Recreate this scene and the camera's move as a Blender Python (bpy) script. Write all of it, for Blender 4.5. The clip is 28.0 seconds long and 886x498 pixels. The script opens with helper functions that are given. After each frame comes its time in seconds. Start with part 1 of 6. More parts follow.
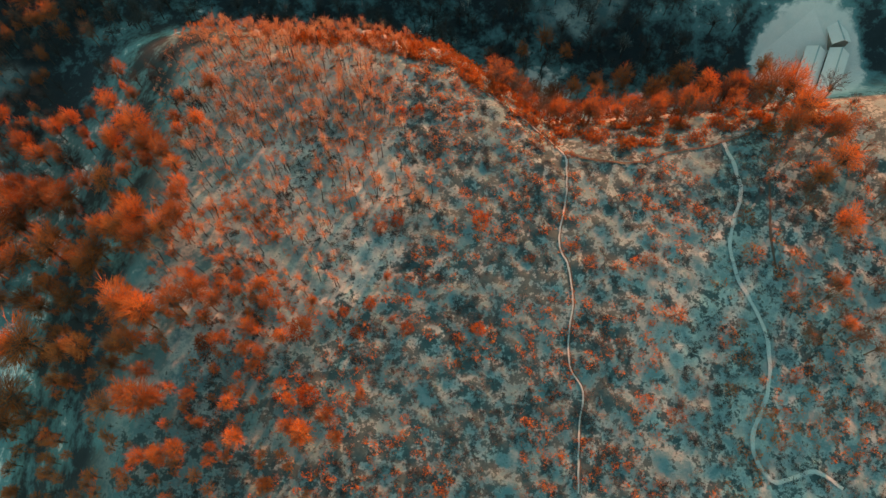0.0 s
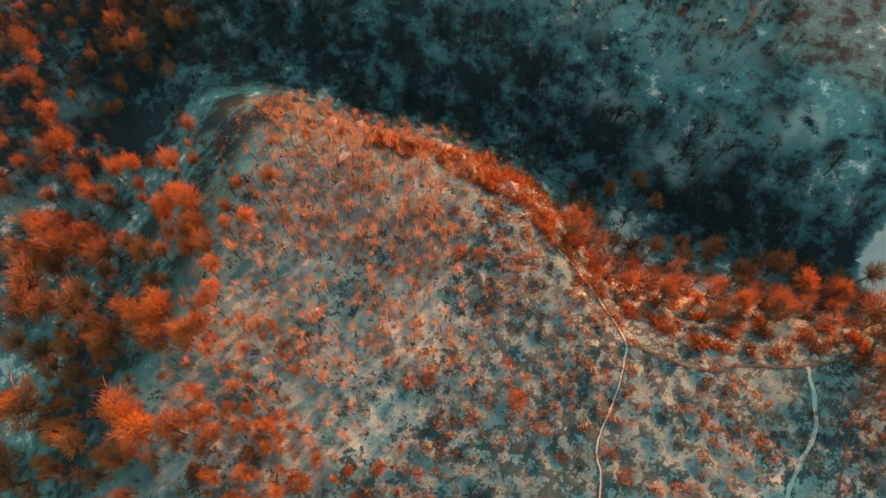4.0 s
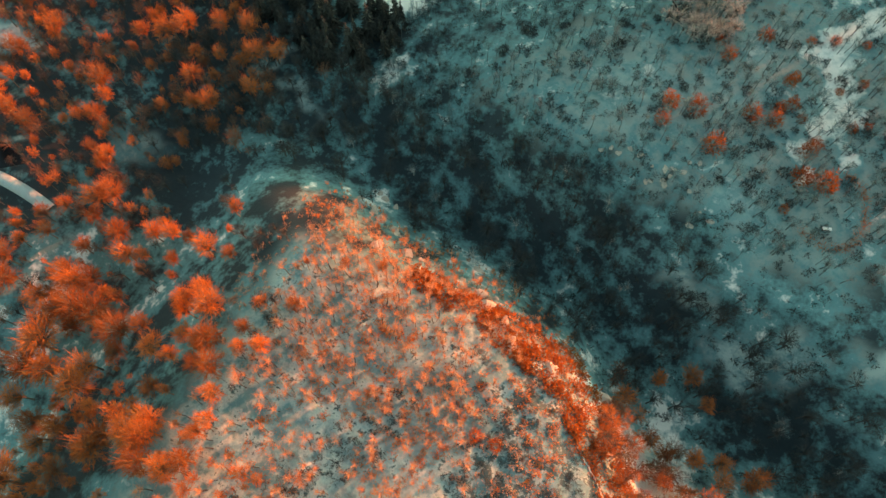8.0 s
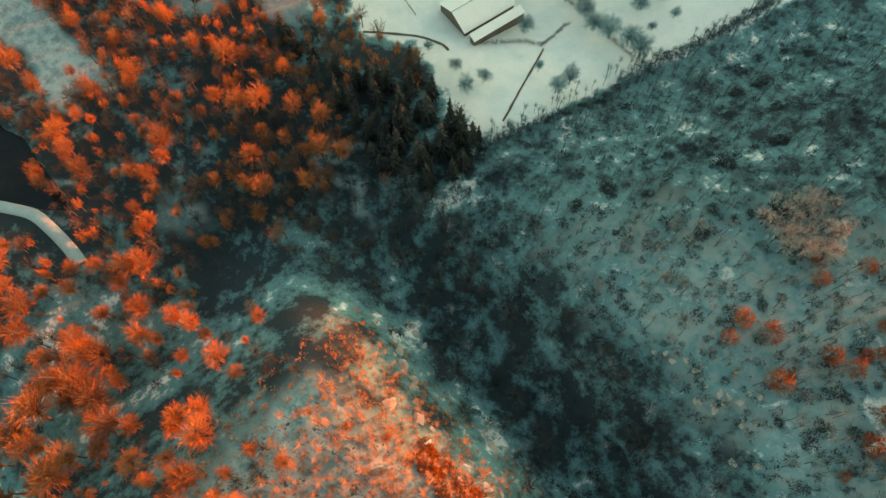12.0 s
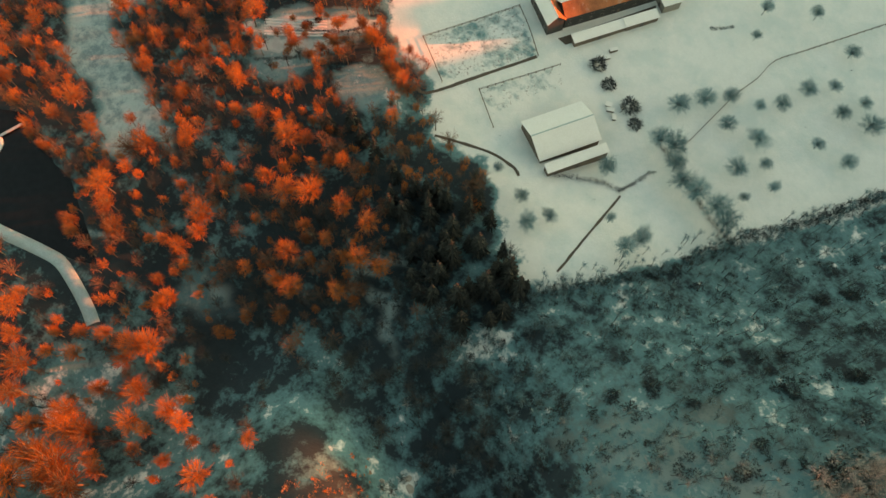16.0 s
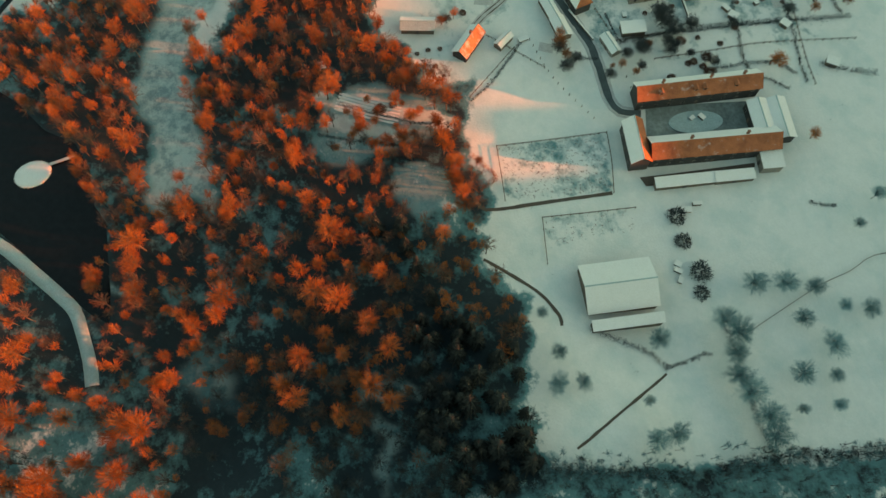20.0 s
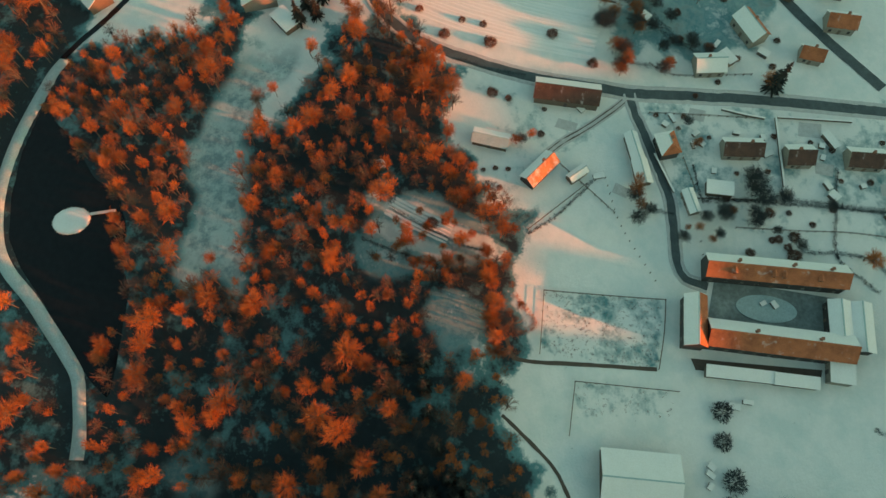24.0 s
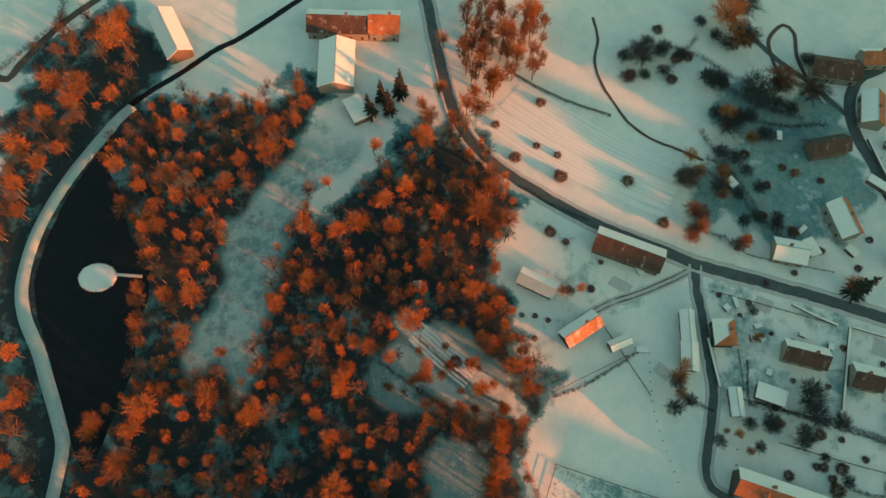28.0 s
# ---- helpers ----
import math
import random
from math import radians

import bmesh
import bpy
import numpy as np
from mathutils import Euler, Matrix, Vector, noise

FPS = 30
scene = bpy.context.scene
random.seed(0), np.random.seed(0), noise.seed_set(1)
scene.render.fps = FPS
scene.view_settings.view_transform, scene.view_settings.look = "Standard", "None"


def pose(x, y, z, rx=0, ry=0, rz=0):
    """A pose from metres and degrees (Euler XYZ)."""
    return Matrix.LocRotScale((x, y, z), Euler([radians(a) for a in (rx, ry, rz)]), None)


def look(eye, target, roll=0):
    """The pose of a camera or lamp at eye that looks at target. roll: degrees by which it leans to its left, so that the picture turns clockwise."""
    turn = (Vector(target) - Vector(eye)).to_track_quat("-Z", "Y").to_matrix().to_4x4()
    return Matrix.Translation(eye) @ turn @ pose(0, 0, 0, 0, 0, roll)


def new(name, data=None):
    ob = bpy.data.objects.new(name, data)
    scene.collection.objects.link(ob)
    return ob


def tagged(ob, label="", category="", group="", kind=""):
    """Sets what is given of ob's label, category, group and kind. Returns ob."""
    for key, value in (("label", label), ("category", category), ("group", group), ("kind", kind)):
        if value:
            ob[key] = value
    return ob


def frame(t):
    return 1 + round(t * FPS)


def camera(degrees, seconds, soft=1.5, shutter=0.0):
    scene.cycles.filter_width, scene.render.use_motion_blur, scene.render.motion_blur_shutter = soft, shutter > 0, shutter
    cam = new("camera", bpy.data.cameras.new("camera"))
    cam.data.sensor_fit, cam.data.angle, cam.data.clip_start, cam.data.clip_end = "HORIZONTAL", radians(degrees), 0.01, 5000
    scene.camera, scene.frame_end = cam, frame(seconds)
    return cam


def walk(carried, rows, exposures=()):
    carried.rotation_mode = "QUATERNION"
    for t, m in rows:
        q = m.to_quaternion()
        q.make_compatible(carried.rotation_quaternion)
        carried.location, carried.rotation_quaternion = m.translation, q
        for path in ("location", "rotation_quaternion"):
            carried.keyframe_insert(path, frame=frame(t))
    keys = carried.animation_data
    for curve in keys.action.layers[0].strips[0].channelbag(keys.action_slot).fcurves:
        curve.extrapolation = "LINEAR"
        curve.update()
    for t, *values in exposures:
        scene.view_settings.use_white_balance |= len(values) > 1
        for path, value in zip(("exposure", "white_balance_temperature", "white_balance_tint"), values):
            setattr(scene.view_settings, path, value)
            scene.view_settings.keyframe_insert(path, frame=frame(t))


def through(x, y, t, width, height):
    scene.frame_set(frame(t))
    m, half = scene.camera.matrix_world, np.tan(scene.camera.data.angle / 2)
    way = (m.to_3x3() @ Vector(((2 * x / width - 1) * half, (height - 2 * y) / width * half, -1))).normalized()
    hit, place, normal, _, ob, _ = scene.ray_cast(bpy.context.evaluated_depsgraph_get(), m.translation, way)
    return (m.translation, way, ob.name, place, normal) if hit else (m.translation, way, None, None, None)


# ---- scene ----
cam = camera(63.2, 28.0)
METRES, EYE, TILT, LEAN, TURN = 300.0, 205.0, -69.53, 0.16, 0.0
ROWS = [
    (0.0, 0.0, 0.0, 0.0, 0.0, -0.0, 0.0),
    (0.5, 0.0007, 0.0065, 0.0175, 0.67, -0.09, -1.65),
    (1.0, 0.0008, 0.0127, 0.034, 1.27, -0.19, -3.21),
    (1.5, 0.0009, 0.019, 0.0506, 1.88, -0.32, -4.77),
    (2.0, 0.0005, 0.0255, 0.0673, 2.45, -0.46, -6.32),
    (2.5, 0.0001, 0.0321, 0.0841, 3.05, -0.65, -7.84),
    (3.0, -0.0009, 0.0388, 0.1014, 3.66, -0.87, -9.4),
    (3.5, -0.0024, 0.0455, 0.1184, 4.27, -1.06, -10.99),
    (5.5, -0.012, 0.0725, 0.1844, 6.89, -1.7, -17.46),
    (6.0, -0.0157, 0.0789, 0.2009, 7.53, -1.95, -19.05),
    (6.5, -0.0196, 0.0854, 0.2172, 8.21, -2.15, -20.65),
    (7.0, -0.0243, 0.0916, 0.2337, 8.92, -2.41, -22.23),
    (7.5, -0.0292, 0.0979, 0.2499, 9.64, -2.62, -23.81),
    (8.0, -0.0345, 0.1041, 0.2656, 10.37, -2.87, -25.37),
    (8.5, -0.0395, 0.1105, 0.2809, 11.16, -3.16, -26.92),
    (9.0, -0.0464, 0.1163, 0.2972, 11.92, -3.55, -28.44),
    (9.5, -0.0532, 0.1222, 0.3129, 12.72, -3.86, -29.95),
    (10.0, -0.0607, 0.1278, 0.3286, 13.53, -4.22, -31.46),
    (10.5, -0.0681, 0.1336, 0.343, 14.35, -4.51, -32.97),
    (11.0, -0.077, 0.1393, 0.3595, 15.26, -5.01, -34.57),
    (11.5, -0.0868, 0.1456, 0.3762, 16.27, -5.55, -36.25),
    (12.0, -0.0958, 0.151, 0.39, 17.15, -5.98, -37.76),
    (12.5, -0.1052, 0.1565, 0.4043, 18.11, -6.55, -39.23),
    (14.5, -0.1482, 0.1766, 0.458, 22.2, -9.26, -45.0),
    (15.0, -0.163, 0.183, 0.4741, 23.7, -10.35, -46.82),
    (15.5, -0.1749, 0.1879, 0.4862, 24.95, -11.24, -48.24),
    (16.0, -0.1874, 0.1924, 0.4981, 26.27, -12.26, -49.67),
    (16.5, -0.2, 0.1968, 0.5094, 27.68, -13.37, -51.07),
    (17.0, -0.2133, 0.201, 0.5203, 29.15, -14.57, -52.46),
    (17.5, -0.2267, 0.2055, 0.5309, 30.8, -15.85, -53.83),
    (18.0, -0.241, 0.2096, 0.5417, 32.54, -17.33, -55.18),
    (18.5, -0.2551, 0.2137, 0.5518, 34.43, -18.93, -56.49),
    (19.0, -0.2703, 0.2171, 0.5616, 36.35, -20.6, -57.78),
    (19.5, -0.2851, 0.2207, 0.5708, 38.44, -22.36, -59.04),
    (20.0, -0.3002, 0.2243, 0.5805, 40.79, -24.44, -60.24),
    (20.5, -0.315, 0.228, 0.5881, 43.16, -26.5, -61.4),
    (21.0, -0.3317, 0.2306, 0.5969, 45.83, -29.03, -62.52),
    (21.5, -0.3478, 0.2333, 0.6051, 48.68, -31.6, -63.55),
    (23.5, -0.4116, 0.2423, 0.6336, 61.9, -43.31, -66.89),
    (24.0, -0.4278, 0.2443, 0.6399, 65.8, -46.79, -67.52),
    (24.5, -0.4441, 0.2455, 0.6438, 69.64, -50.07, -68.18),
    (25.0, -0.4601, 0.2465, 0.6485, 73.9, -53.73, -68.7),
    (25.5, -0.4756, 0.2475, 0.6532, 78.48, -57.76, -69.11),
    (26.0, -0.4924, 0.2477, 0.6569, 83.03, -61.92, -69.42),
    (26.5, -0.5077, 0.2484, 0.6605, 87.68, -66.07, -69.58),
    (27.0, -0.5242, 0.2483, 0.6645, 92.43, -70.5, -69.61),
    (27.5, -0.5409, 0.2475, 0.6666, 97.16, -75.01, -69.58),
    (28.0, -0.5547, 0.2483, 0.6681, 102.07, -79.49, -69.39),
]
EXPOSURE = [(0.0, 1.32, 8300, -19), (3.0, 1.45, 8600, -18), (6.0, 1.8, 8800, -18), (8.0, 2.04, 9400, -14), (12.0, 1.98, 10600, -10), (15.0, 1.78, 12600, -3), (17.0, 1.62, 11800, -5), (19.0, 1.43, 10500, -12), (21.0, 1.28, 9200, -22), (25.0, 1.16, 8700, -25), (28.0, 1.1, 8600, -27)]
walk(cam, [(t, pose(0, 0, EYE, TILT, LEAN, TURN) @ pose(METRES * x, METRES * y, METRES * z, 90 + pitch, roll, yaw)) for t, x, y, z, yaw, pitch, roll in ROWS], EXPOSURE)

# ---- light: a very low winter sun, deep orange, and a clear sky ----
SUN_DIR = (0.475, 0.88)                     # on the plan, towards the sun
SUN_AZ, SUN_EL = math.atan2(*SUN_DIR), radians(9.5)
world = bpy.data.worlds.new("world")
scene.world = world
world.use_nodes = True
wn = world.node_tree.nodes
sky = wn.new("ShaderNodeTexSky")
sky.sky_type = "NISHITA"
sky.sun_disc = False
sky.sun_elevation, sky.sun_rotation = SUN_EL, SUN_AZ
world.node_tree.links.new(sky.outputs[0], wn["Background"].inputs[0])
wn["Background"].inputs[1].default_value = 0.13
sun = new("sun", bpy.data.lights.new("sun", "SUN"))
sun.data.energy, sun.data.angle, sun.data.color = 4.3, radians(0.8), (1.0, 0.19, 0.08)
to_sun = Vector((math.sin(SUN_AZ) * math.cos(SUN_EL), math.cos(SUN_AZ) * math.cos(SUN_EL), math.sin(SUN_EL)))
sun.matrix_world = look(to_sun * 600, (0, 0, 0))

# ---- materials ----
def material(name, build):
    m = bpy.data.materials.new(name)
    m.use_nodes = True
    nt = m.node_tree
    bsdf = nt.nodes["Principled BSDF"]
    build(nt, bsdf)
    return m


def noise_node(nt, scale, detail=6, rough=0.6, coords="Object"):
    tc = nt.nodes.new("ShaderNodeTexCoord")
    n = nt.nodes.new("ShaderNodeTexNoise")
    n.inputs["Scale"].default_value, n.inputs["Detail"].default_value, n.inputs["Roughness"].default_value = scale, detail, rough
    nt.links.new(tc.outputs[coords], n.inputs["Vector"])
    return n.outputs["Fac"]


def ramp(nt, fac, *stops):
    r = nt.nodes.new("ShaderNodeValToRGB")
    while len(r.color_ramp.elements) < len(stops):
        r.color_ramp.elements.new(0.5)
    for e, (p, c) in zip(r.color_ramp.elements, stops):
        e.position, e.color = p, (*c, 1) if len(c) == 3 else c
    nt.links.new(fac, r.inputs[0])
    return r.outputs[0]


def mix(nt, fac, a, b, mode="MIX"):
    m = nt.nodes.new("ShaderNodeMix")
    m.data_type, m.blend_type = "RGBA", mode
    for socket, value in ((m.inputs[0], fac), (m.inputs[6], a), (m.inputs[7], b)):
        if isinstance(value, (int, float)):
            socket.default_value = value
        elif isinstance(value, tuple):
            socket.default_value = (*value, 1)
        else:
            nt.links.new(value, socket)
    return m.outputs[2]


def bump(nt, bsdf, height, strength=0.4, distance=0.1):
    b = nt.nodes.new("ShaderNodeBump")
    b.inputs["Strength"].default_value, b.inputs["Distance"].default_value = strength, distance
    nt.links.new(height, b.inputs["Height"])
    nt.links.new(b.outputs[0], bsdf.inputs["Normal"])


def plain(name, a, b, scale=1.0, rough=0.85, bumps=0.3, metal=0.0, per_object=0.0, fine=None):
    """Two colours mixed by coarse and fine noise, with relief; per_object varies the value from object to object."""
    def build(nt, bsdf):
        n1, n2 = noise_node(nt, scale), noise_node(nt, fine or scale * 9, 3)
        c = mix(nt, n1, a, b)
        c = mix(nt, 0.35, c, ramp(nt, n2, (0.3, (0.25, 0.25, 0.25)), (0.7, (0.9, 0.9, 0.9))), "OVERLAY")
        if per_object:
            oi = nt.nodes.new("ShaderNodeObjectInfo")
            c = mix(nt, per_object, c, ramp(nt, oi.outputs["Random"], (0.0, (0.15, 0.15, 0.15)), (1.0, (0.95, 0.95, 0.95))), "OVERLAY")
        nt.links.new(c, bsdf.inputs["Base Color"])
        bsdf.inputs["Roughness"].default_value, bsdf.inputs["Metallic"].default_value = rough, metal
        bump(nt, bsdf, n2, bumps, 0.05)
    return material(name, build)


def leafy(name, a, b, scale, per_object=0.0, through=0.35):
    """Twigs that still hold dry leaves: some of the light passes through."""
    m = plain(name, a, b, scale, 0.9, 0.0, per_object=per_object)
    nt = m.node_tree
    bsdf, out = nt.nodes["Principled BSDF"], nt.nodes["Material Output"]
    thin, both = nt.nodes.new("ShaderNodeBsdfTranslucent"), nt.nodes.new("ShaderNodeMixShader")
    nt.links.new(bsdf.inputs["Base Color"].links[0].from_socket, thin.inputs["Color"])
    both.inputs[0].default_value = through
    nt.links.new(bsdf.outputs[0], both.inputs[1])
    nt.links.new(thin.outputs[0], both.inputs[2])
    nt.links.new(both.outputs[0], out.inputs["Surface"])
    return m


def ground_build(nt, bsdf):
    """Snow over grass, heath and leaf litter; the attributes give how bare the ground is, how scrubby, and where shade
    is painted on the snow.
    """
    def attr(name):
        a = nt.nodes.new("ShaderNodeAttribute")
        a.attribute_name = name
        return a.outputs["Fac"]

    def maths(op, a, b):
        m = nt.nodes.new("ShaderNodeMath")
        m.operation = op
        for s, v in zip(m.inputs, (a, b)):
            if isinstance(v, (int, float)):
                s.default_value = v
            else:
                nt.links.new(v, s)
        return m.outputs[0]
    big, patch, mid, small = noise_node(nt, 0.035, 5), noise_node(nt, 0.11, 5, 0.6), noise_node(nt, 0.34, 6, 0.65), noise_node(nt, 1.4, 4, 0.6)
    snow = mix(nt, small, (0.80, 0.79, 0.75), (0.92, 0.90, 0.86))
    snow = mix(nt, maths("MULTIPLY", mid, 0.34), snow, (0.46, 0.49, 0.46))
    snow = mix(nt, ramp(nt, patch, (0.44, (0, 0, 0)), (0.66, (0.42, 0.42, 0.42))), snow, (0.50, 0.62, 0.60))
    # leaf litter, coloured near-black blue to hold the shade on it too
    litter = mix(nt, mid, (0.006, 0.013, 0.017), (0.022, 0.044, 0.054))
    heath = mix(nt, small, (0.012, 0.034, 0.040), (0.075, 0.145, 0.155))
    # bare: snow cover falls where the mask plus the noise passes a level
    patchy = maths("ADD", maths("MULTIPLY", maths("SUBTRACT", mid, 0.5), 1.3), maths("MULTIPLY", maths("SUBTRACT", big, 0.5), 1.2))
    patchy = maths("ADD", patchy, maths("MULTIPLY", maths("SUBTRACT", patch, 0.5), 1.9))
    patchy = maths("ADD", patchy, maths("MULTIPLY", maths("SUBTRACT", small, 0.5), 0.4))
    patchy = maths("MULTIPLY", patchy, maths("MINIMUM", 1.0, maths("ADD", 0.15, maths("MULTIPLY", attr("bare"), 2.2))))
    cover = maths("ADD", attr("bare"), patchy)
    # thin snow, its teal carrying the shade of wood and slope
    thin = mix(nt, mid, (0.055, 0.155, 0.180), (0.170, 0.345, 0.350))
    c = mix(nt, ramp(nt, cover, (0.15, (0, 0, 0)), (0.42, (1, 1, 1))), snow, thin)
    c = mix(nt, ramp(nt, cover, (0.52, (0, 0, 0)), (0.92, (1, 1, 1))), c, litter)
    # shaded snow as a colour: mottled teal laid over the open snow
    shade_veil = ramp(nt, maths("ADD", patch, maths("ADD", maths("MULTIPLY", maths("SUBTRACT", mid, 0.5), 1.0), maths("MULTIPLY", maths("SUBTRACT", small, 0.5), 0.25))), (0.37, (0.10, 0.22, 0.245)), (0.63, (0.46, 0.58, 0.56)))
    c = mix(nt, attr("shade_veil"), c, shade_veil)
    scrub = maths("ADD", attr("heath"), maths("MULTIPLY", maths("SUBTRACT", mid, 0.52), 2.2))
    scrub = maths("ADD", scrub, maths("MULTIPLY", maths("SUBTRACT", small, 0.5), 1.1))
    scrub = maths("ADD", scrub, maths("MULTIPLY", maths("SUBTRACT", patch, 0.5), 0.8))
    c = mix(nt, ramp(nt, scrub, (0.50, (0, 0, 0)), (0.68, (1, 1, 1))), c, heath)
    nt.links.new(c, bsdf.inputs["Base Color"])
    bsdf.inputs["Roughness"].default_value = 0.9
    bump(nt, bsdf, maths("ADD", mid, small), 0.5, 0.22)


GROUND = material("snowy_ground", ground_build)
SNOW = plain("snow", (0.78, 0.77, 0.73), (0.90, 0.88, 0.84), 0.3, 0.9, 0.3)
WATER = plain("pond_water", (0.006, 0.008, 0.010), (0.010, 0.012, 0.014), 0.05, 0.15, 0.02)
WATER.node_tree.nodes["Principled BSDF"].inputs["Specular IOR Level"].default_value = 0.22
ASPHALT = plain("wet_asphalt", (0.022, 0.030, 0.033), (0.11, 0.14, 0.145), 0.4, 0.6, 0.2)
VERGE = plain("dirty_snow_verge", (0.35, 0.34, 0.32), (0.65, 0.65, 0.64), 0.8, 0.9, 0.5)
TRODDEN = plain("trodden_snow", (0.45, 0.45, 0.44), (0.68, 0.68, 0.67), 0.5, 0.9, 0.5)
THIN_SNOW = plain("thin_teal_snow", (0.28, 0.39, 0.40), (0.43, 0.53, 0.53), 0.4, 0.9, 0.4)
EARTH = plain("bare_earth", (0.06, 0.05, 0.04), (0.13, 0.10, 0.08), 0.7, 0.95, 0.6)
TWIG = leafy("reddish_leafy_twigs", (0.54, 0.180, 0.050), (0.23, 0.072, 0.025), 0.2, 0.62, 0.4)
PALE_TWIG = leafy("pale_pinkish_twigs", (0.56, 0.32, 0.20), (0.42, 0.21, 0.12), 0.1)
BIRCH_TWIG = plain("pale_birch_twigs", (0.50, 0.45, 0.41), (0.36, 0.34, 0.32), 0.2, 0.9, 0.0)
UNDER_TWIG = plain("dull_reddish_twigs", (0.24, 0.085, 0.035), (0.09, 0.05, 0.035), 0.05, 0.9, 0.0)
# twigs of the unlit slope: teal shade is put into their colour
GREY_TWIG = plain("shade_toned_grey_twigs", (0.14, 0.25, 0.27), (0.06, 0.12, 0.135), 0.3, 0.9, 0.0, per_object=0.4)
# dark copy of the twigs, coloured as if standing in shade
DARK_TWIG = plain("dark_shade_toned_twigs", (0.050, 0.060, 0.063), (0.022, 0.034, 0.038), 0.3, 0.9, 0.0, per_object=0.4)
FROST_TWIG = plain("hoar_frosted_twigs", (0.20, 0.35, 0.37), (0.09, 0.20, 0.22), 0.3, 0.9, 0.0, per_object=0.3)
BUSH_TWIG = plain("dark_reddish_twigs", (0.19, 0.085, 0.05), (0.075, 0.05, 0.045), 0.4, 0.9, 0.0, per_object=0.5)
NEEDLES = plain("dark_conifer_needles", (0.012, 0.019, 0.019), (0.034, 0.033, 0.027), 0.6, 0.9, 0.0, per_object=0.4)
RUSSET = leafy("russet_foliage", (0.42, 0.11, 0.028), (0.22, 0.06, 0.02), 0.5, 0.4)
HEATHER = plain("frosted_heather", (0.15, 0.08, 0.05), (0.30, 0.24, 0.21), 0.12, 0.95, 0.0, fine=1.4)
BARK = plain("grey_brown_bark", (0.09, 0.075, 0.06), (0.20, 0.165, 0.13), 1.5, 0.95, 0.5)
DARK_BARK = plain("dark_damp_bark", (0.030, 0.030, 0.028), (0.070, 0.066, 0.058), 1.5, 0.95, 0.5)
GREY_BARK = plain("teal_grey_bark", (0.045, 0.065, 0.07), (0.10, 0.13, 0.135), 1.5, 0.95, 0.4)
ROCK = plain("weathered_pale_rock", (0.30, 0.26, 0.22), (0.52, 0.47, 0.41), 0.6, 0.9, 0.8)
def tiles(name, a, b, clear=0.58):
    """Clay tiles in courses, mottled with age, with snow lying in patches."""
    m = plain(name, a, b, 0.5, 0.85, 0.5, fine=5)
    nt = m.node_tree
    bsdf = nt.nodes["Principled BSDF"]
    base = bsdf.inputs["Base Color"].links[0].from_socket
    base = mix(nt, ramp(nt, noise_node(nt, 0.22, 4, 0.65), (0.44, (0, 0, 0)), (0.66, (0.5, 0.5, 0.5))), base, tuple(0.35 * v for v in b))
    dusting = ramp(nt, noise_node(nt, 0.35, 5, 0.6), (clear, (0, 0, 0)), (clear + 0.2, (0.6, 0.6, 0.6)))
    nt.links.new(mix(nt, dusting, base, (0.72, 0.73, 0.73)), bsdf.inputs["Base Color"])
    return m


TILE = tiles("orange_clay_tiles", (0.50, 0.17, 0.07), (0.30, 0.09, 0.045))
BROWN_TILE = tiles("old_brown_tiles", (0.12, 0.055, 0.04), (0.065, 0.04, 0.032))
DARK_TILE = plain("dark_slate_roof", (0.05, 0.045, 0.045), (0.09, 0.075, 0.07), 0.5, 0.8, 0.5, fine=5)
PLASTER = plain("stained_grey_plaster", (0.30, 0.265, 0.225), (0.20, 0.18, 0.155), 0.4, 0.9, 0.2)
# darkened copy of the plaster, with the shade on these walls put in
DARK_PLASTER = plain("shade_dark_plaster", (0.065, 0.062, 0.06), (0.035, 0.035, 0.035), 0.5, 0.9, 0.3)
OLD_WALL = plain("dark_timber_boards", (0.10, 0.075, 0.06), (0.17, 0.13, 0.10), 0.6, 0.9, 0.4)
GLASS = plain("dark_window_glass", (0.02, 0.025, 0.03), (0.03, 0.035, 0.04), 1, 0.08, 0.0)
YARD = plain("trampled_snow_and_gravel", (0.035, 0.045, 0.046), (0.34, 0.40, 0.39), 0.14, 0.9, 0.4, fine=0.9)
SNOWY_TILE = tiles("half_snowed_tiles", (0.55, 0.24, 0.11), (0.34, 0.13, 0.07), 0.46)
WOOD = plain("grey_fence_wood", (0.09, 0.075, 0.06), (0.16, 0.13, 0.10), 2, 0.9, 0.4)
BRICK = plain("sooty_chimney_brick", (0.28, 0.12, 0.08), (0.18, 0.09, 0.06), 2, 0.9, 0.5)

# ---- ground ----
EDGE_X, EDGE_Y = [-140, -60, -22, 0, 15, 30, 60, 95, 200], [150, 136, 134, 127, 114, 99, 101, 106, 112]
GORGE_X, GORGE_Y = [-140, -90, -6, 50, 92, 200], [185, 175, 162, 150, 135, 120]
SWELL = [0.2, 1.2, 2.0, -0.6, -1.3, 2.0, 2.1, -4.4, 0.6, 1.9, 0.6, -3.9, -3.3, 2.9, 5.9, 2.1, 0.6, 0.8, -1.0, -1.3, -0.3, -0.6, 1.1, 1.7,
         0.1, 0.2, 0.6, 0.1, -1.4, -2.3, -2.3, -0.6, -0.2, -1.0, -1.4, -1.2, -3.1, -2.2, -0.6, -0.2, 0.0, -0.4, -0.6, -0.3, -0.6, -0.7, -0.1, 0.0]
SWELL_AT = [(x, y) for x in range(-120, 121, 48) for y in range(-10, 271, 40)]


def soft_step(v):
    v = np.clip(v, 0, 1)
    return v * v * (3 - 2 * v)


def sig(v):
    return 1 / (1 + np.exp(-np.clip(v, -40, 40)))


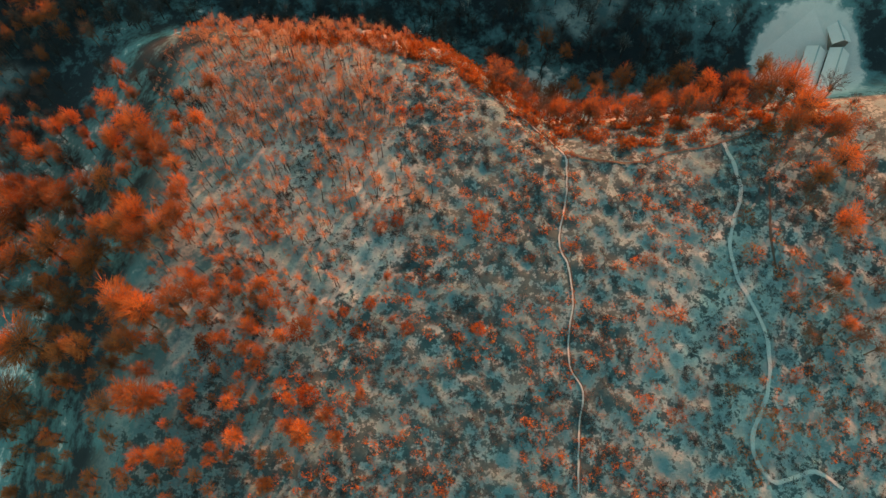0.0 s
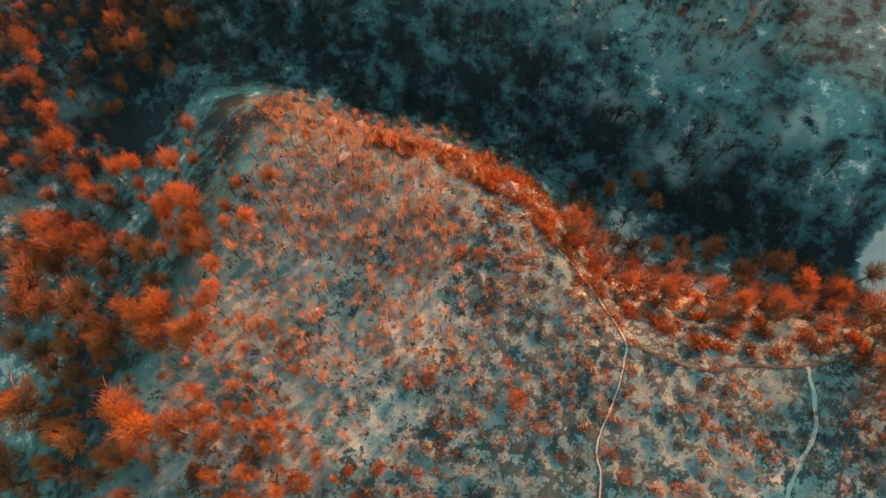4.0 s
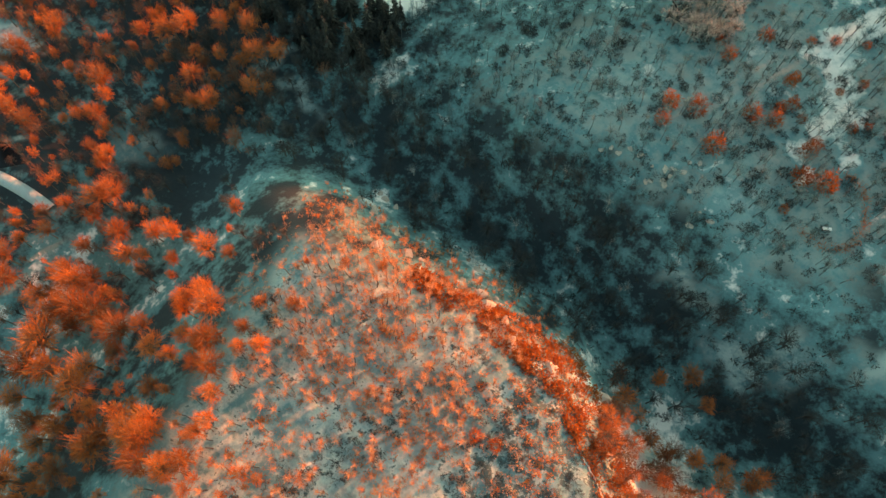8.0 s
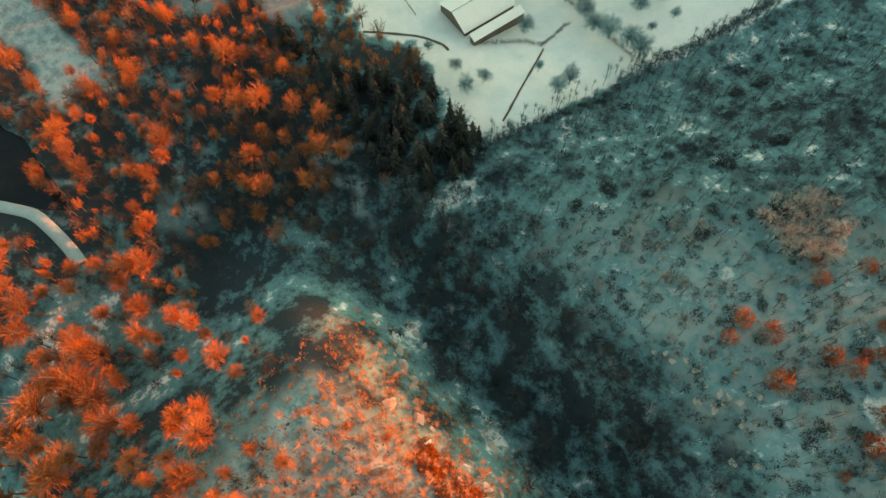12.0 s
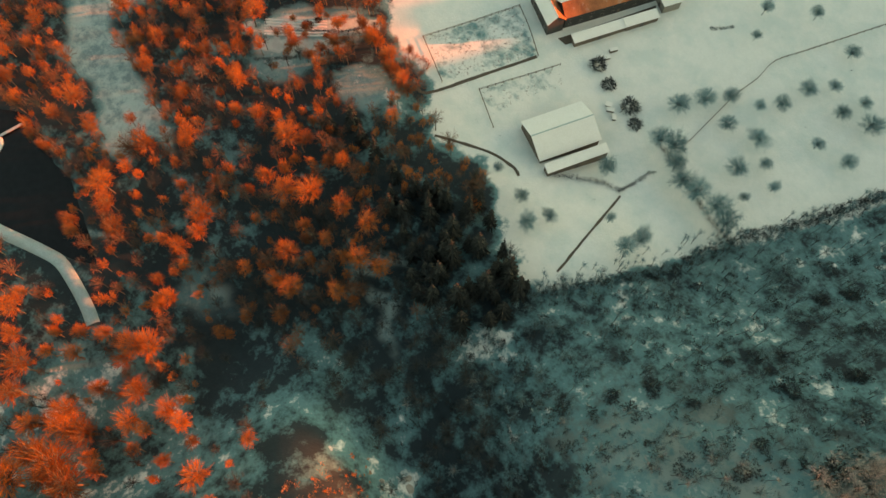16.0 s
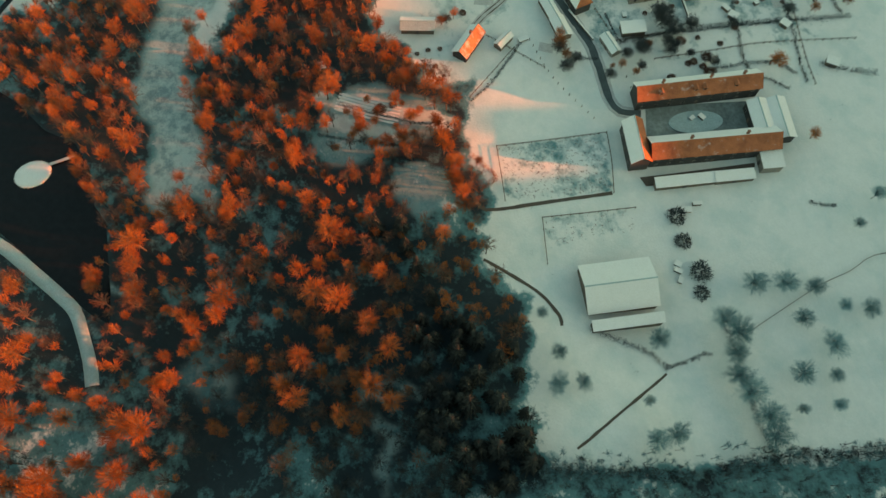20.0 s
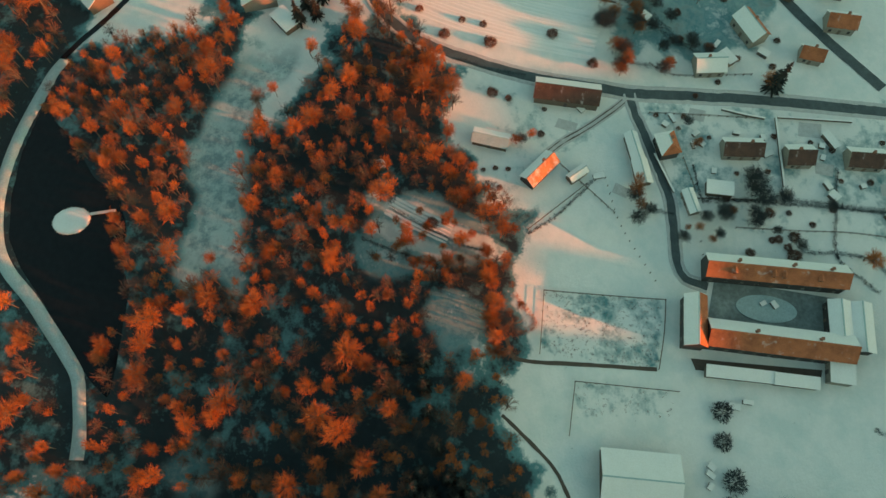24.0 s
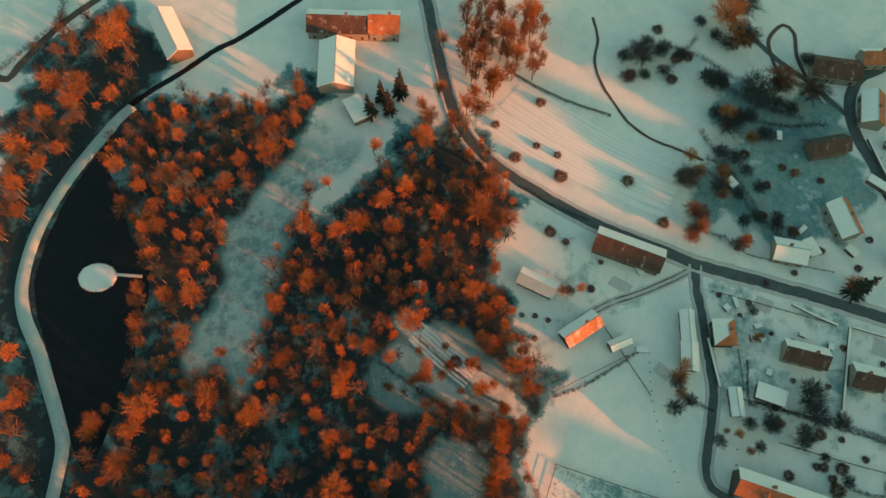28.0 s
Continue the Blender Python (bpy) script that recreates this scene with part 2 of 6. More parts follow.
POND = [(-283, 99), (-269, 99), (-261, 105), (-246, 112), (-238, 120), (-228, 122), (-214, 121), (-207, 123), (-196, 121), (-184, 119), (-175, 117), (-180, 112.5),
        (-186, 108.8), (-196, 103.6), (-208, 97), (-219, 90.5), (-229, 86.6), (-243, 86.6), (-258, 89), (-272, 94)]


def edge_distance(x, y, poly):
    best = np.full(np.shape(x), 1e9)
    px, py = poly[-1]
    for qx, qy in poly:
        ex, ey = qx - px, qy - py
        t = np.clip(((x - px) * ex + (y - py) * ey) / (ex * ex + ey * ey), 0, 1)
        best = np.minimum(best, np.hypot(x - px - t * ex, y - py - t * ey))
        px, py = qx, qy
    return best


def in_poly(x, y, poly):
    inside = np.zeros(np.shape(x), bool)
    px, py = poly[-1]
    for qx, qy in poly:
        with np.errstate(divide="ignore", invalid="ignore"):
            cross = ((qy > y) != (py > y)) & (x < (px - qx) * (y - qy) / (py - qy + 1e-12) + qx)
        inside ^= cross
        px, py = qx, qy
    return inside


def height(x, y):
    """The lie of the land: a flat valley, the rocky hill, a gorge, the wooded slope across it, and an added, unseen far
    ridge against the sun.
    """
    x, y = np.asarray(x, float), np.asarray(y, float)
    edge, gorge = np.interp(x, EDGE_X, EDGE_Y), np.interp(x, GORGE_X, GORGE_Y)
    floor = -4 + 5 * np.exp(-((x + 225) / 80) ** 2 - ((y - 90) / 90) ** 2) + soft_step((x + 60) / 140) * 14
    hill = (38 - floor) * soft_step((x + 135) / 75) * sig((edge + 10 - y) / 6.5)
    slope = (33 - floor * 0.5) * soft_step(((x + 92) - 0.44 * (y - 224)) / 105) * sig((y - gorge - 13) / 7)
    z = floor + hill + slope
    for w, (a, b) in zip(SWELL, SWELL_AT):
        z = z + w * np.exp(-((x - a) ** 2 + (y - b) ** 2) / (2 * 34 * 34))
    z = z - 2.4 * soft_step((70 - y) / 75) * soft_step((x + 45) / 40) * soft_step((z - 10) / 15)
    # hummocks of the heath on the hill
    on_hill = soft_step((z - 20) / 8) * soft_step((edge - y) / 10)
    hump = 0
    for k, (long, az) in enumerate(((5.2, 0.3), (6.1, 1.25), (7.3, 2.2), (8.7, 2.9), (6.6, 0.8), (11.0, 1.7), (5.6, 2.55))):
        hump = hump + np.sin(6.2832 * (x * math.cos(az) + y * math.sin(az)) / long + 2.1 * k + 1.4 * np.sin((x * math.sin(az) - y * math.cos(az)) / 6.5 + k))
    z = z + on_hill * 0.12 * hump
    # an unseen far ridge, added to shade the valley, with dips that let shafts of sun through
    u, v = SUN_DIR[0] * x + SUN_DIR[1] * y, SUN_DIR[1] * x - SUN_DIR[0] * y
    crest = np.interp(v, [-500, -400, -360, -320, -290, -283, -264, -255, -240, -200, -165, -130, -100, -60, 0, 200], [54, 52, 47, 42, 39.5, 39, 40, 49, 53, 57, 60, 61, 60, 42, 30, 30])
    crest = crest + 8.5
    for at, deep, wide in ((-401, 11, 6), (-369, 10, 14), (-301, 5.5, 4.5), (-278, 6.5, 7.5)):
        crest = crest - deep * np.clip(1.3 - np.abs(v - at) / wide, 0, 1)
    z = z + (crest - z) * soft_step((u - 320) / 110)
    # the pond's bed and its level shore
    d = edge_distance(x, y, POND)
    shore = np.where(in_poly(x, y, POND), -d, d)
    z = z + (0.7 - z) * soft_step((14 - shore) / 12)
    z = np.where(shore < 1, z - 1.6 * soft_step((1 - shore) / 3), z)
    return z


GRID_X, GRID_Y, GRID_STEP = -400.0, -60.0, 1.25
GRID = height(*np.meshgrid(np.arange(GRID_X, 150.1, GRID_STEP), np.arange(GRID_Y, 600.1, GRID_STEP)))


def ground_z(x, y):
    """Height of the ground sheet itself, between its grid points."""
    i, j = (float(x) - GRID_X) / GRID_STEP, (float(y) - GRID_Y) / GRID_STEP
    if not (0 <= i < GRID.shape[1] - 1 and 0 <= j < GRID.shape[0] - 1):
        return float(height(x, y))
    a, c = int(i), int(j)
    f, g = i - a, j - c
    return float((GRID[c, a] * (1 - f) + GRID[c, a + 1] * f) * (1 - g) + (GRID[c + 1, a] * (1 - f) + GRID[c + 1, a + 1] * f) * g)


def steps(lo, hi, fine, far, n):
    inner = np.arange(lo, hi + fine / 2, fine)
    t = np.linspace(0, 1, n + 1)[1:] ** 2
    return np.concatenate([(lo - far * t)[::-1], inner, hi + far * t])


WOODLAND = [(-340, 80), (-310, 60), (-262, 62), (-215, 74), (-190, 84), (-160, 60), (-150, 10), (-95, -10), (-75, 50), (-62, 95), (-75, 128), (-100, 150), (-118, 172), (-96, 196), (-90, 216),
            (-128, 228), (-160, 228), (-190, 238), (-210, 242), (-240, 226), (-270, 230), (-302, 210), (-290, 192), (-262, 178), (-258, 166), (-300, 168), (-312, 152), (-296, 138), (-300, 116), (-290, 106), (-320, 104)]
CLEARING = [(-256, 145), (-267, 148.6), (-272, 152), (-282, 159), (-302, 162), (-302, 170), (-288, 181), (-276, 175), (-272, 166), (-260, 162), (-248, 159), (-234, 158), (-221, 158), (-204, 154.5),
            (-197, 153), (-203, 150), (-211, 147), (-207, 141), (-201, 138), (-211, 137.5), (-218, 140), (-233, 143), (-254, 141)]
GLADES = [[(-222, 199), (-228, 207), (-226, 214), (-213, 233), (-201, 229), (-198, 212), (-199, 199), (-203, 191), (-211, 188)],
          [(-192, 210), (-193, 220), (-185, 226), (-172, 224), (-172, 213), (-182, 208)]]
SPRUCE_STAND = [(-142, 198), (-112, 188), (-93, 190), (-90, 214), (-112, 218), (-134, 216)]
WILD_PLOT = [(-268, 288), (-261, 316), (-261, 338), (-290, 346), (-312, 336), (-323, 312), (-306, 294), (-284, 292)]
DRY_FIELD = [(-188, 245), (-180, 280), (-160, 273), (-169.5, 240)]
DRY_FIELD_2 = [(-160, 248), (-153, 277), (-146, 275), (-150, 246)]


def build_ground():
    xs, ys = steps(GRID_X, 150, GRID_STEP, 2200, 16), steps(GRID_Y, 600, GRID_STEP, 2000, 16)
    X, Y = np.meshgrid(xs, ys)
    Z = height(X, Y)
    nx, ny = len(xs), len(ys)
    me = bpy.data.meshes.new("ground")
    i = np.arange(nx * ny).reshape(ny, nx)
    quads = np.stack([i[:-1, :-1], i[:-1, 1:], i[1:, 1:], i[1:, :-1]], -1).reshape(-1, 4)
    me.from_pydata(np.stack([X, Y, Z], -1).reshape(-1, 3).tolist(), [], quads.tolist())
    me.polygons.foreach_set("use_smooth", np.ones(len(quads), bool))
    # uneven edges of the plan's areas
    WX = X + 3 * np.sin(0.21 * Y + 1.3 * np.sin(0.09 * X)) + 1.6 * np.sin(0.63 * Y + 2)
    WY = Y + 3 * np.sin(0.19 * X + 1.7 * np.sin(0.08 * Y)) + 1.6 * np.sin(0.57 * X + 1)
    gorge = np.interp(X, GORGE_X, GORGE_Y)
    # gorge and its mouth: dark ground for litter and for their deep shade
    bare = 0.88 * np.exp(-((WY - gorge) / 25) ** 2) * soft_step((X + 150) / 40)
    bare = np.maximum(bare, 0.7 * np.exp(-((X + 122) / 20) ** 2 - ((Y - 156) / 18) ** 2))
    bare = np.maximum(bare, 1.0 * np.exp(-((X + 100) / 30) ** 2 - ((Y - 166) / 26) ** 2))
    CX, CY = X + 0.42 * (WX - X), Y + 0.42 * (WY - Y)
    clear = soft_step(0.5 + edge_distance(CX, CY, CLEARING) * np.where(in_poly(CX, CY, CLEARING), 1, -1) / 5)
    # tree shade over the clearing, put into the snow's colour
    shade_veil = 0.85 * clear * soft_step((X + 296) / 20)
    for glade in GLADES:
        clear = np.maximum(clear, 0.62 * soft_step(0.5 + edge_distance(CX, CY, glade) * np.where(in_poly(CX, CY, glade), 1, -1) / 5))
    shade_veil = np.maximum(shade_veil, 0.45 * soft_step((clear - 0.2) / 0.5) * (X > -235) * (Y > 180))
    # shade painted as teal on the snow round the foot of the dam and the gorge's head
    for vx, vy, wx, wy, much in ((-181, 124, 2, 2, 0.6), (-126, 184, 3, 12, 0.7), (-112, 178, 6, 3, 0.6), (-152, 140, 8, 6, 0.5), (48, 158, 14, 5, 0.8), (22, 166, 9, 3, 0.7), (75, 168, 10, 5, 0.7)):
        shade_veil = np.maximum(shade_veil, much * soft_step(1.5 - np.hypot((WX - vx) / wx, (WY - vy) / wy)))
    # woodland floor: litter, darkened further for the shade between the trees
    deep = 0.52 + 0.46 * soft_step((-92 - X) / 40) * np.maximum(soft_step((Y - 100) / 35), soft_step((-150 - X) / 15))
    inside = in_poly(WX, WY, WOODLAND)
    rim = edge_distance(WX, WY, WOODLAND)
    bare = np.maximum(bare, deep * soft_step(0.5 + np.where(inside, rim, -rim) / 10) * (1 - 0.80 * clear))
    bare = np.maximum(bare, 0.8 * in_poly(WX, WY, SPRUCE_STAND))
    bare = np.maximum(bare, 0.68 * (1 - 0.5 * soft_step((X - 15) / 30) * soft_step((Y - 212) / 12)) * soft_step((Z - 2) / 8) * (Y > gorge + 10) * soft_step((400 - Y) / 40))
    bare = np.maximum(bare, 0.60 * soft_step((X + 93 - 0.36 * (Y - 218)) / 6) * (Y > 205) * soft_step((400 - Y) / 40))
    bare = np.maximum(bare, 0.16 * in_poly(WX, WY, ((-252, 292), (-206, 292), (-196, 330), (-184, 372), (-232, 372))))
    bare = np.maximum(bare, 0.12 * in_poly(WX, WY, ((-262, 234), (-250, 282), (-232, 262), (-204, 240), (-216, 232))))
    bare = np.maximum(bare, 0.17 * in_poly(X, Y, DRY_FIELD))
    bare = np.maximum(bare, 0.15 * in_poly(X, Y, DRY_FIELD_2))
    wild = soft_step(0.5 + edge_distance(WX, WY, WILD_PLOT) * np.where(in_poly(WX, WY, WILD_PLOT), 1, -1) / 8)
    bare = np.maximum(bare, 0.52 * wild)
    shade_veil = np.maximum(shade_veil, 0.45 * wild)
    hilltop = soft_step((Z - 16) / 9) * soft_step((134 - Y) / 9) * soft_step((X + 84) / 14)
    heath = (0.66 - 0.32 * soft_step((-4 - X) / 16) * soft_step((Y - 48 - 0.5 * X) / 20)) * hilltop
    # hilltop snow toned teal, as if the low sun hardly reached it
    shade_veil = np.maximum(shade_veil, 0.88 * hilltop)
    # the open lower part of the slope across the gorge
    shade_veil = np.maximum(shade_veil, 0.48 * soft_step((WY - gorge - 20) / 10) * soft_step((262 - WY + 0.5 * X) / 30) * soft_step((X + 70) / 30) * soft_step((66 - X) / 16))
    # brow: ground darkened to take the glare off its sunward face
    brow = np.interp(X, EDGE_X, EDGE_Y)
    bare = np.maximum(bare, 0.75 * np.exp(-((Y - brow - 6) / 10) ** 2) * soft_step((X + 100) / 20) * soft_step((10 - X) / 20))
    # thin snow over the heath of the hilltop and its flank, its teal standing in for shade
    bare = np.maximum(bare, 0.80 * (1 - 0.30 * soft_step((Y - 60) / 22) * soft_step((2 - X) / 25) * soft_step((X + 64) / 22) * soft_step((126 - Y) / 10)) * soft_step((Z - 3) / 8) * (Y < brow + 5) * (0.85 + 0.15 * soft_step((-40 - X) / 30)))
    pale = 1 - 0.2 * soft_step((X - 38) / 15) * soft_step((78 - Y) / 15)
    bare, heath = bare * pale, heath * pale
    # a snowy path on the slope across the gorge, and a bank whose sunlight is painted as whiter snow
    for line, wide in ((((33, 203), (35, 211), (40, 219), (46, 232)), 2.2), (((40, 219), (31, 239), (37, 257)), 6.5), (((4, 196), (12, 199)), 1.5)):
        away = np.min([np.hypot(WX - a - f * (c - a), WY - b - f * (d - b)) for (a, b), (c, d) in zip(line, line[1:]) for f in np.linspace(0, 1, 9)], axis=0)
        path = soft_step((wide + 1.5 - away) / 3)
        bare, shade_veil = bare * (1 - 0.8 * path), shade_veil * (1 - 0.9 * path)
    # strips of open snow inside the wood
    for line, wide in ((((-226, 198), (-219.6, 209.6), (-208.4, 224.5), (-202, 234)), 3), (((-217, 198), (-205, 216)), 2.4), (((-192, 211), (-184, 220), (-172, 221)), 6)):
        away = np.min([np.where(True, np.hypot(X - a - f * (c - a), Y - b - f * (d - b)), 0) for (a, b), (c, d) in zip(line, line[1:]) for f in np.linspace(0, 1, 9)], axis=0)
        bare = bare * (1 - (0.8 if wide < 5 else 0.25) * soft_step((wide + 1.5 - away) / 2.5))
    # the open yard of the house beyond the hill
    yard = 1 - soft_step((20 - np.hypot(X - 113, (Y - 133))) / 6)
    bare, heath = bare * yard, heath * yard
    for name, values in (("bare", bare), ("heath", heath), ("shade_veil", shade_veil)):
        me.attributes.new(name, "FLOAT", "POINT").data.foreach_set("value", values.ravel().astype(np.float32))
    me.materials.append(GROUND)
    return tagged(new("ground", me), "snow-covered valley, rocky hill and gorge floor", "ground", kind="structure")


build_ground()

# ---- helpers for things ----
def mesh(name, verts, faces, mat, smooth=False):
    me = bpy.data.meshes.new(name)
    me.from_pydata([tuple(map(float, v)) for v in verts], [], [tuple(map(int, f)) for f in faces])
    me.materials.append(mat)
    if smooth:
        me.polygons.foreach_set("use_smooth", np.ones(len(me.polygons), bool))
    return me


def child(name, me, parent, label=""):
    ob = new(name, me)
    ob.parent = parent
    return tagged(ob, label)


def part(name, bm, mat, parent, label=""):
    me = bpy.data.meshes.new(name)
    bmesh.ops.recalc_face_normals(bm, faces=bm.faces)
    bm.to_mesh(me)
    bm.free()
    me.materials.append(mat)
    return child(name, me, parent, label)


def add_box(bm, x0, y0, z0, x1, y1, z1, bev=0.0):
    g = bmesh.ops.create_cube(bm, size=1, matrix=Matrix.Translation(((x0 + x1) / 2, (y0 + y1) / 2, (z0 + z1) / 2)) @ Matrix.Diagonal((abs(x1 - x0), abs(y1 - y0), abs(z1 - z0), 1)))
    if bev:
        edges = {e for v in g["verts"] for e in v.link_edges}
        bmesh.ops.bevel(bm, geom=list(edges), offset=bev, segments=1, affect="EDGES")
    return g


def add_prism(bm, corners, thick):
    """A slab whose upper face is the polygon of corners, thick downwards."""
    top = [bm.verts.new(c) for c in corners]
    low = [bm.verts.new((c[0], c[1], c[2] - thick)) for c in corners]
    n = len(top)
    bm.faces.new(top)
    bm.faces.new(low[::-1])
    for k in range(n):
        bm.faces.new((top[k], low[k], low[(k + 1) % n], top[(k + 1) % n]))


def smooth_line(points, step=2.0):
    """Points along a gently curved line through the given ones."""
    p = [np.array(q, float) for q in points]
    p = [2 * p[0] - p[1]] + p + [2 * p[-1] - p[-2]]
    out = []
    for a, b, c, d in zip(p, p[1:], p[2:], p[3:]):
        n = max(2, int(np.linalg.norm(c - b) / step))
        for k in range(n):
            t = k / n
            out.append(0.5 * (2 * b + (c - a) * t + (2 * a - 5 * b + 4 * c - d) * t * t + (3 * b - a - 3 * c + d) * t ** 3))
    out.append(p[-2])
    return np.array(out)


def ribbon(name, line, offsets, lift, mat, parent=None, ragged=0.0, thick=0.0):
    """A band laid over the ground along a line, with cross points at the given offsets and heights over the ground."""
    t = np.gradient(line, axis=0)
    t /= np.linalg.norm(t, axis=1)[:, None]
    side = np.stack([t[:, 1], -t[:, 0]], 1)
    r = np.random.default_rng(len(line))
    verts, m = [], len(offsets)
    for k, (p, s) in enumerate(zip(line, side)):
        for o, up in zip(offsets, lift):
            q = p + s * (o + r.normal(0, ragged))
            verts.append((q[0], q[1], ground_z(*q) + up))
    faces = [(a * m + c, a * m + c + 1, (a + 1) * m + c + 1, (a + 1) * m + c) for a in range(len(line) - 1) for c in range(m - 1)]
    me = mesh(name, verts, faces, mat, True)
    ob = new(name, me)
    if parent:
        ob.parent = parent
    return ob


# ---- water, roads and paths ----
def build_pond():
    ring = smooth_line(POND + [POND[0]], 3)[:-1]
    c = ring.mean(0)
    grown = [p + (p - c) / np.linalg.norm(p - c) * 1.0 for p in ring]
    bm = bmesh.new()
    bm.faces.new([bm.verts.new((p[0], p[1], 0.25)) for p in grown])
    bmesh.ops.triangulate(bm, faces=bm.faces)
    me = bpy.data.meshes.new("pond")
    bm.to_mesh(me)
    bm.free()
    me.materials.append(WATER)
    tagged(new("pond_water", me), "still black water of a long pond", "water", kind="structure")


def build_island():
    verts, faces = [(-232, 105.4, 0.95)], []
    r = random.Random(3)
    n = 36
    for ring, z in ((0.6, 0.95), (0.93, 0.85), (1.0, 0.6), (1.04, 0.1)):
        for k in range(n):
            a = 2 * math.pi * k / n
            w = ring * (1 + r.uniform(-0.03, 0.03))
            verts.append((-232 + 4.4 * w * math.cos(a), 105.4 + 5.6 * w * math.sin(a), z))
    faces += [(0, 1 + k, 1 + (k + 1) % n) for k in range(n)]
    for q in range(3):
        o = 1 + q * n
        faces += [(o + k, o + n + k, o + n + (k + 1) % n, o + (k + 1) % n) for k in range(n)]
    isle = tagged(new("island", mesh("island", verts, faces, SNOW, True)), "small round snow-covered island in the pond", "island")
    for k in range(30):
        a = 2 * math.pi * k / 30
        bm = bmesh.new()
        bmesh.ops.create_icosphere(bm, subdivisions=1, radius=r.uniform(0.18, 0.36), matrix=Matrix.Translation((-232 + 4.55 * math.cos(a), 105.4 + 5.75 * math.sin(a), 0.3)))
        part("shore_stone", bm, ROCK, isle)
    jetty = tagged(new("footbridge"), "narrow snowy wooden footbridge to the island", "footbridge")
    bm = bmesh.new()
    add_box(bm, -233.6, 111.0, 0.75, -232.7, 119, 0.9)
    part("deck", bm, TRODDEN, jetty)
    for y in (111.5, 115, 118.5):
        bm = bmesh.new()
        add_box(bm, -233.5, y - 0.1, -0.9, -233.3, y + 0.1, 0.75)
        add_box(bm, -233.0, y - 0.1, -0.9, -232.8, y + 0.1, 0.75)
        part("pile", bm, WOOD, jetty)


build_pond()
build_island()
DAM = smooth_line([(-293, 101), (-285, 97.3), (-273.6, 92), (-265, 88.4), (-256, 85.5), (-247, 83.6), (-238, 82.9), (-227, 83.8), (-218, 87.4), (-208.6, 94), (-199, 99.6), (-190, 104.9), (-182.7, 108.4), (-175, 108.9), (-167, 108.5), (-160, 107.5)])
# the dam's shade is painted: a darker blue-green snow than the fields'
tagged(ribbon("dam_path", DAM, (-2.2, -1.45, 0, 1.45, 2.2), (-0.3, 0.75, 0.9, 0.75, -0.3), THIN_SNOW), "broad snow-covered path on the pond's dam", "path", kind="structure")
HIGHWAY = smooth_line([(-420, 172), (-380, 186), (-348, 195.5), (-328, 200.5), (-303, 208), (-291, 214.4), (-281.3, 224.3), (-273, 237.5), (-263.4, 255.8), (-255, 278.8), (-251.4, 289.2), (-247.9, 304.6), (-243.4, 325), (-238.2, 344.3), (-228, 380), (-212, 430)])
tagged(ribbon("road", HIGHWAY, (-1.8, 0, 1.8), (0.13, 0.2, 0.13), ASPHALT, None, 0.12), "wet dark village road between snow banks", "road", kind="structure")
LANE = smooth_line([(-251.5, 287.5), (-245, 287.3), (-237.5, 288.3), (-221, 289.9), (-211, 290.4), (-199, 288.6), (-190.6, 287), (-185.3, 288.5), (-181.8, 294.3)])
tagged(ribbon("lane", LANE, (-1.3, 0, 1.3), (0.13, 0.18, 0.13), ASPHALT, None, 0.15), "narrow dark lane from the road to the manor", "road", kind="structure")
def lay(name, line, wide, up, mat, label):
    tagged(ribbon(name, line, wide, up, mat, None, 0.06), label, "road" if name == "road" else "path", kind="structure")


lay("verge", HIGHWAY, (-3.2, -2.5, -1.8), (0.05, 0.4, 0.1), VERGE, "bank of dirty snow beside the road")
lay("verge", HIGHWAY, (1.8, 2.5, 3.2), (0.1, 0.4, 0.05), VERGE, "bank of dirty snow beside the road")
lay("verge", LANE, (-2.3, -1.8, -1.3), (0.05, 0.3, 0.1), VERGE, "low bank of ploughed snow beside the lane")
lay("verge", LANE, (1.3, 1.8, 2.3), (0.1, 0.3, 0.05), VERGE, "low bank of ploughed snow beside the lane")
DRIVE = smooth_line([(-249.6, 286), (-246.1, 280.2), (-240.6, 269.6), (-237.3, 261.7), (-234.2, 256.5), (-229, 250)])
lay("drive", DRIVE, (-1.5, 0, 1.5), (0.08, 0.12, 0.08), VERGE, "snowy drive to a farmhouse")
for side in (-0.85, 0.55):
    lay("wheel_rut", DRIVE, (side, side + 0.35), (0.15, 0.15), EARTH, "dark wheel rut in the drive's snow")
for n in range(15):
    a, f = n * 1.55, 0.06 * math.sin(n * 2.3)
    lay("furrow", smooth_line([(-297 - 0.83 * a - 6 * f, 219 + 0.56 * a), (-286 - 0.83 * a, 236 + 0.56 * a + 4 * f), (-276 - 0.80 * a, 256 + 0.5 * a), (-267 - 0.80 * a + 10 * f, 278 + 0.4 * a)]), (-0.55, 0, 0.5), (0.02, 0.24 + f, 0.02), SNOW, "low snowy furrow across the meadow")
lay("road", smooth_line([(-345, 372), (-331, 357), (-325.6, 348.4), (-314.8, 343.7), (-302.5, 344.3), (-292, 348.3), (-281.8, 351), (-262, 360), (-240, 372)]), (-2.0, 0, 2.0), (0.13, 0.18, 0.13), ASPHALT, "dark side road bending round the houses")
lay("hill_path", smooth_line([(-345, 256), (-335.4, 257.7), (-325.5, 256.5), (-316.3, 259), (-309.6, 262.8), (-302.1, 267.4), (-296, 274.9), (-292.4, 284.1), (-288.8, 292.3)]), (-0.5, 0.5), (0.1, 0.1), EARTH, "dark winding ditch across the snowy meadow")
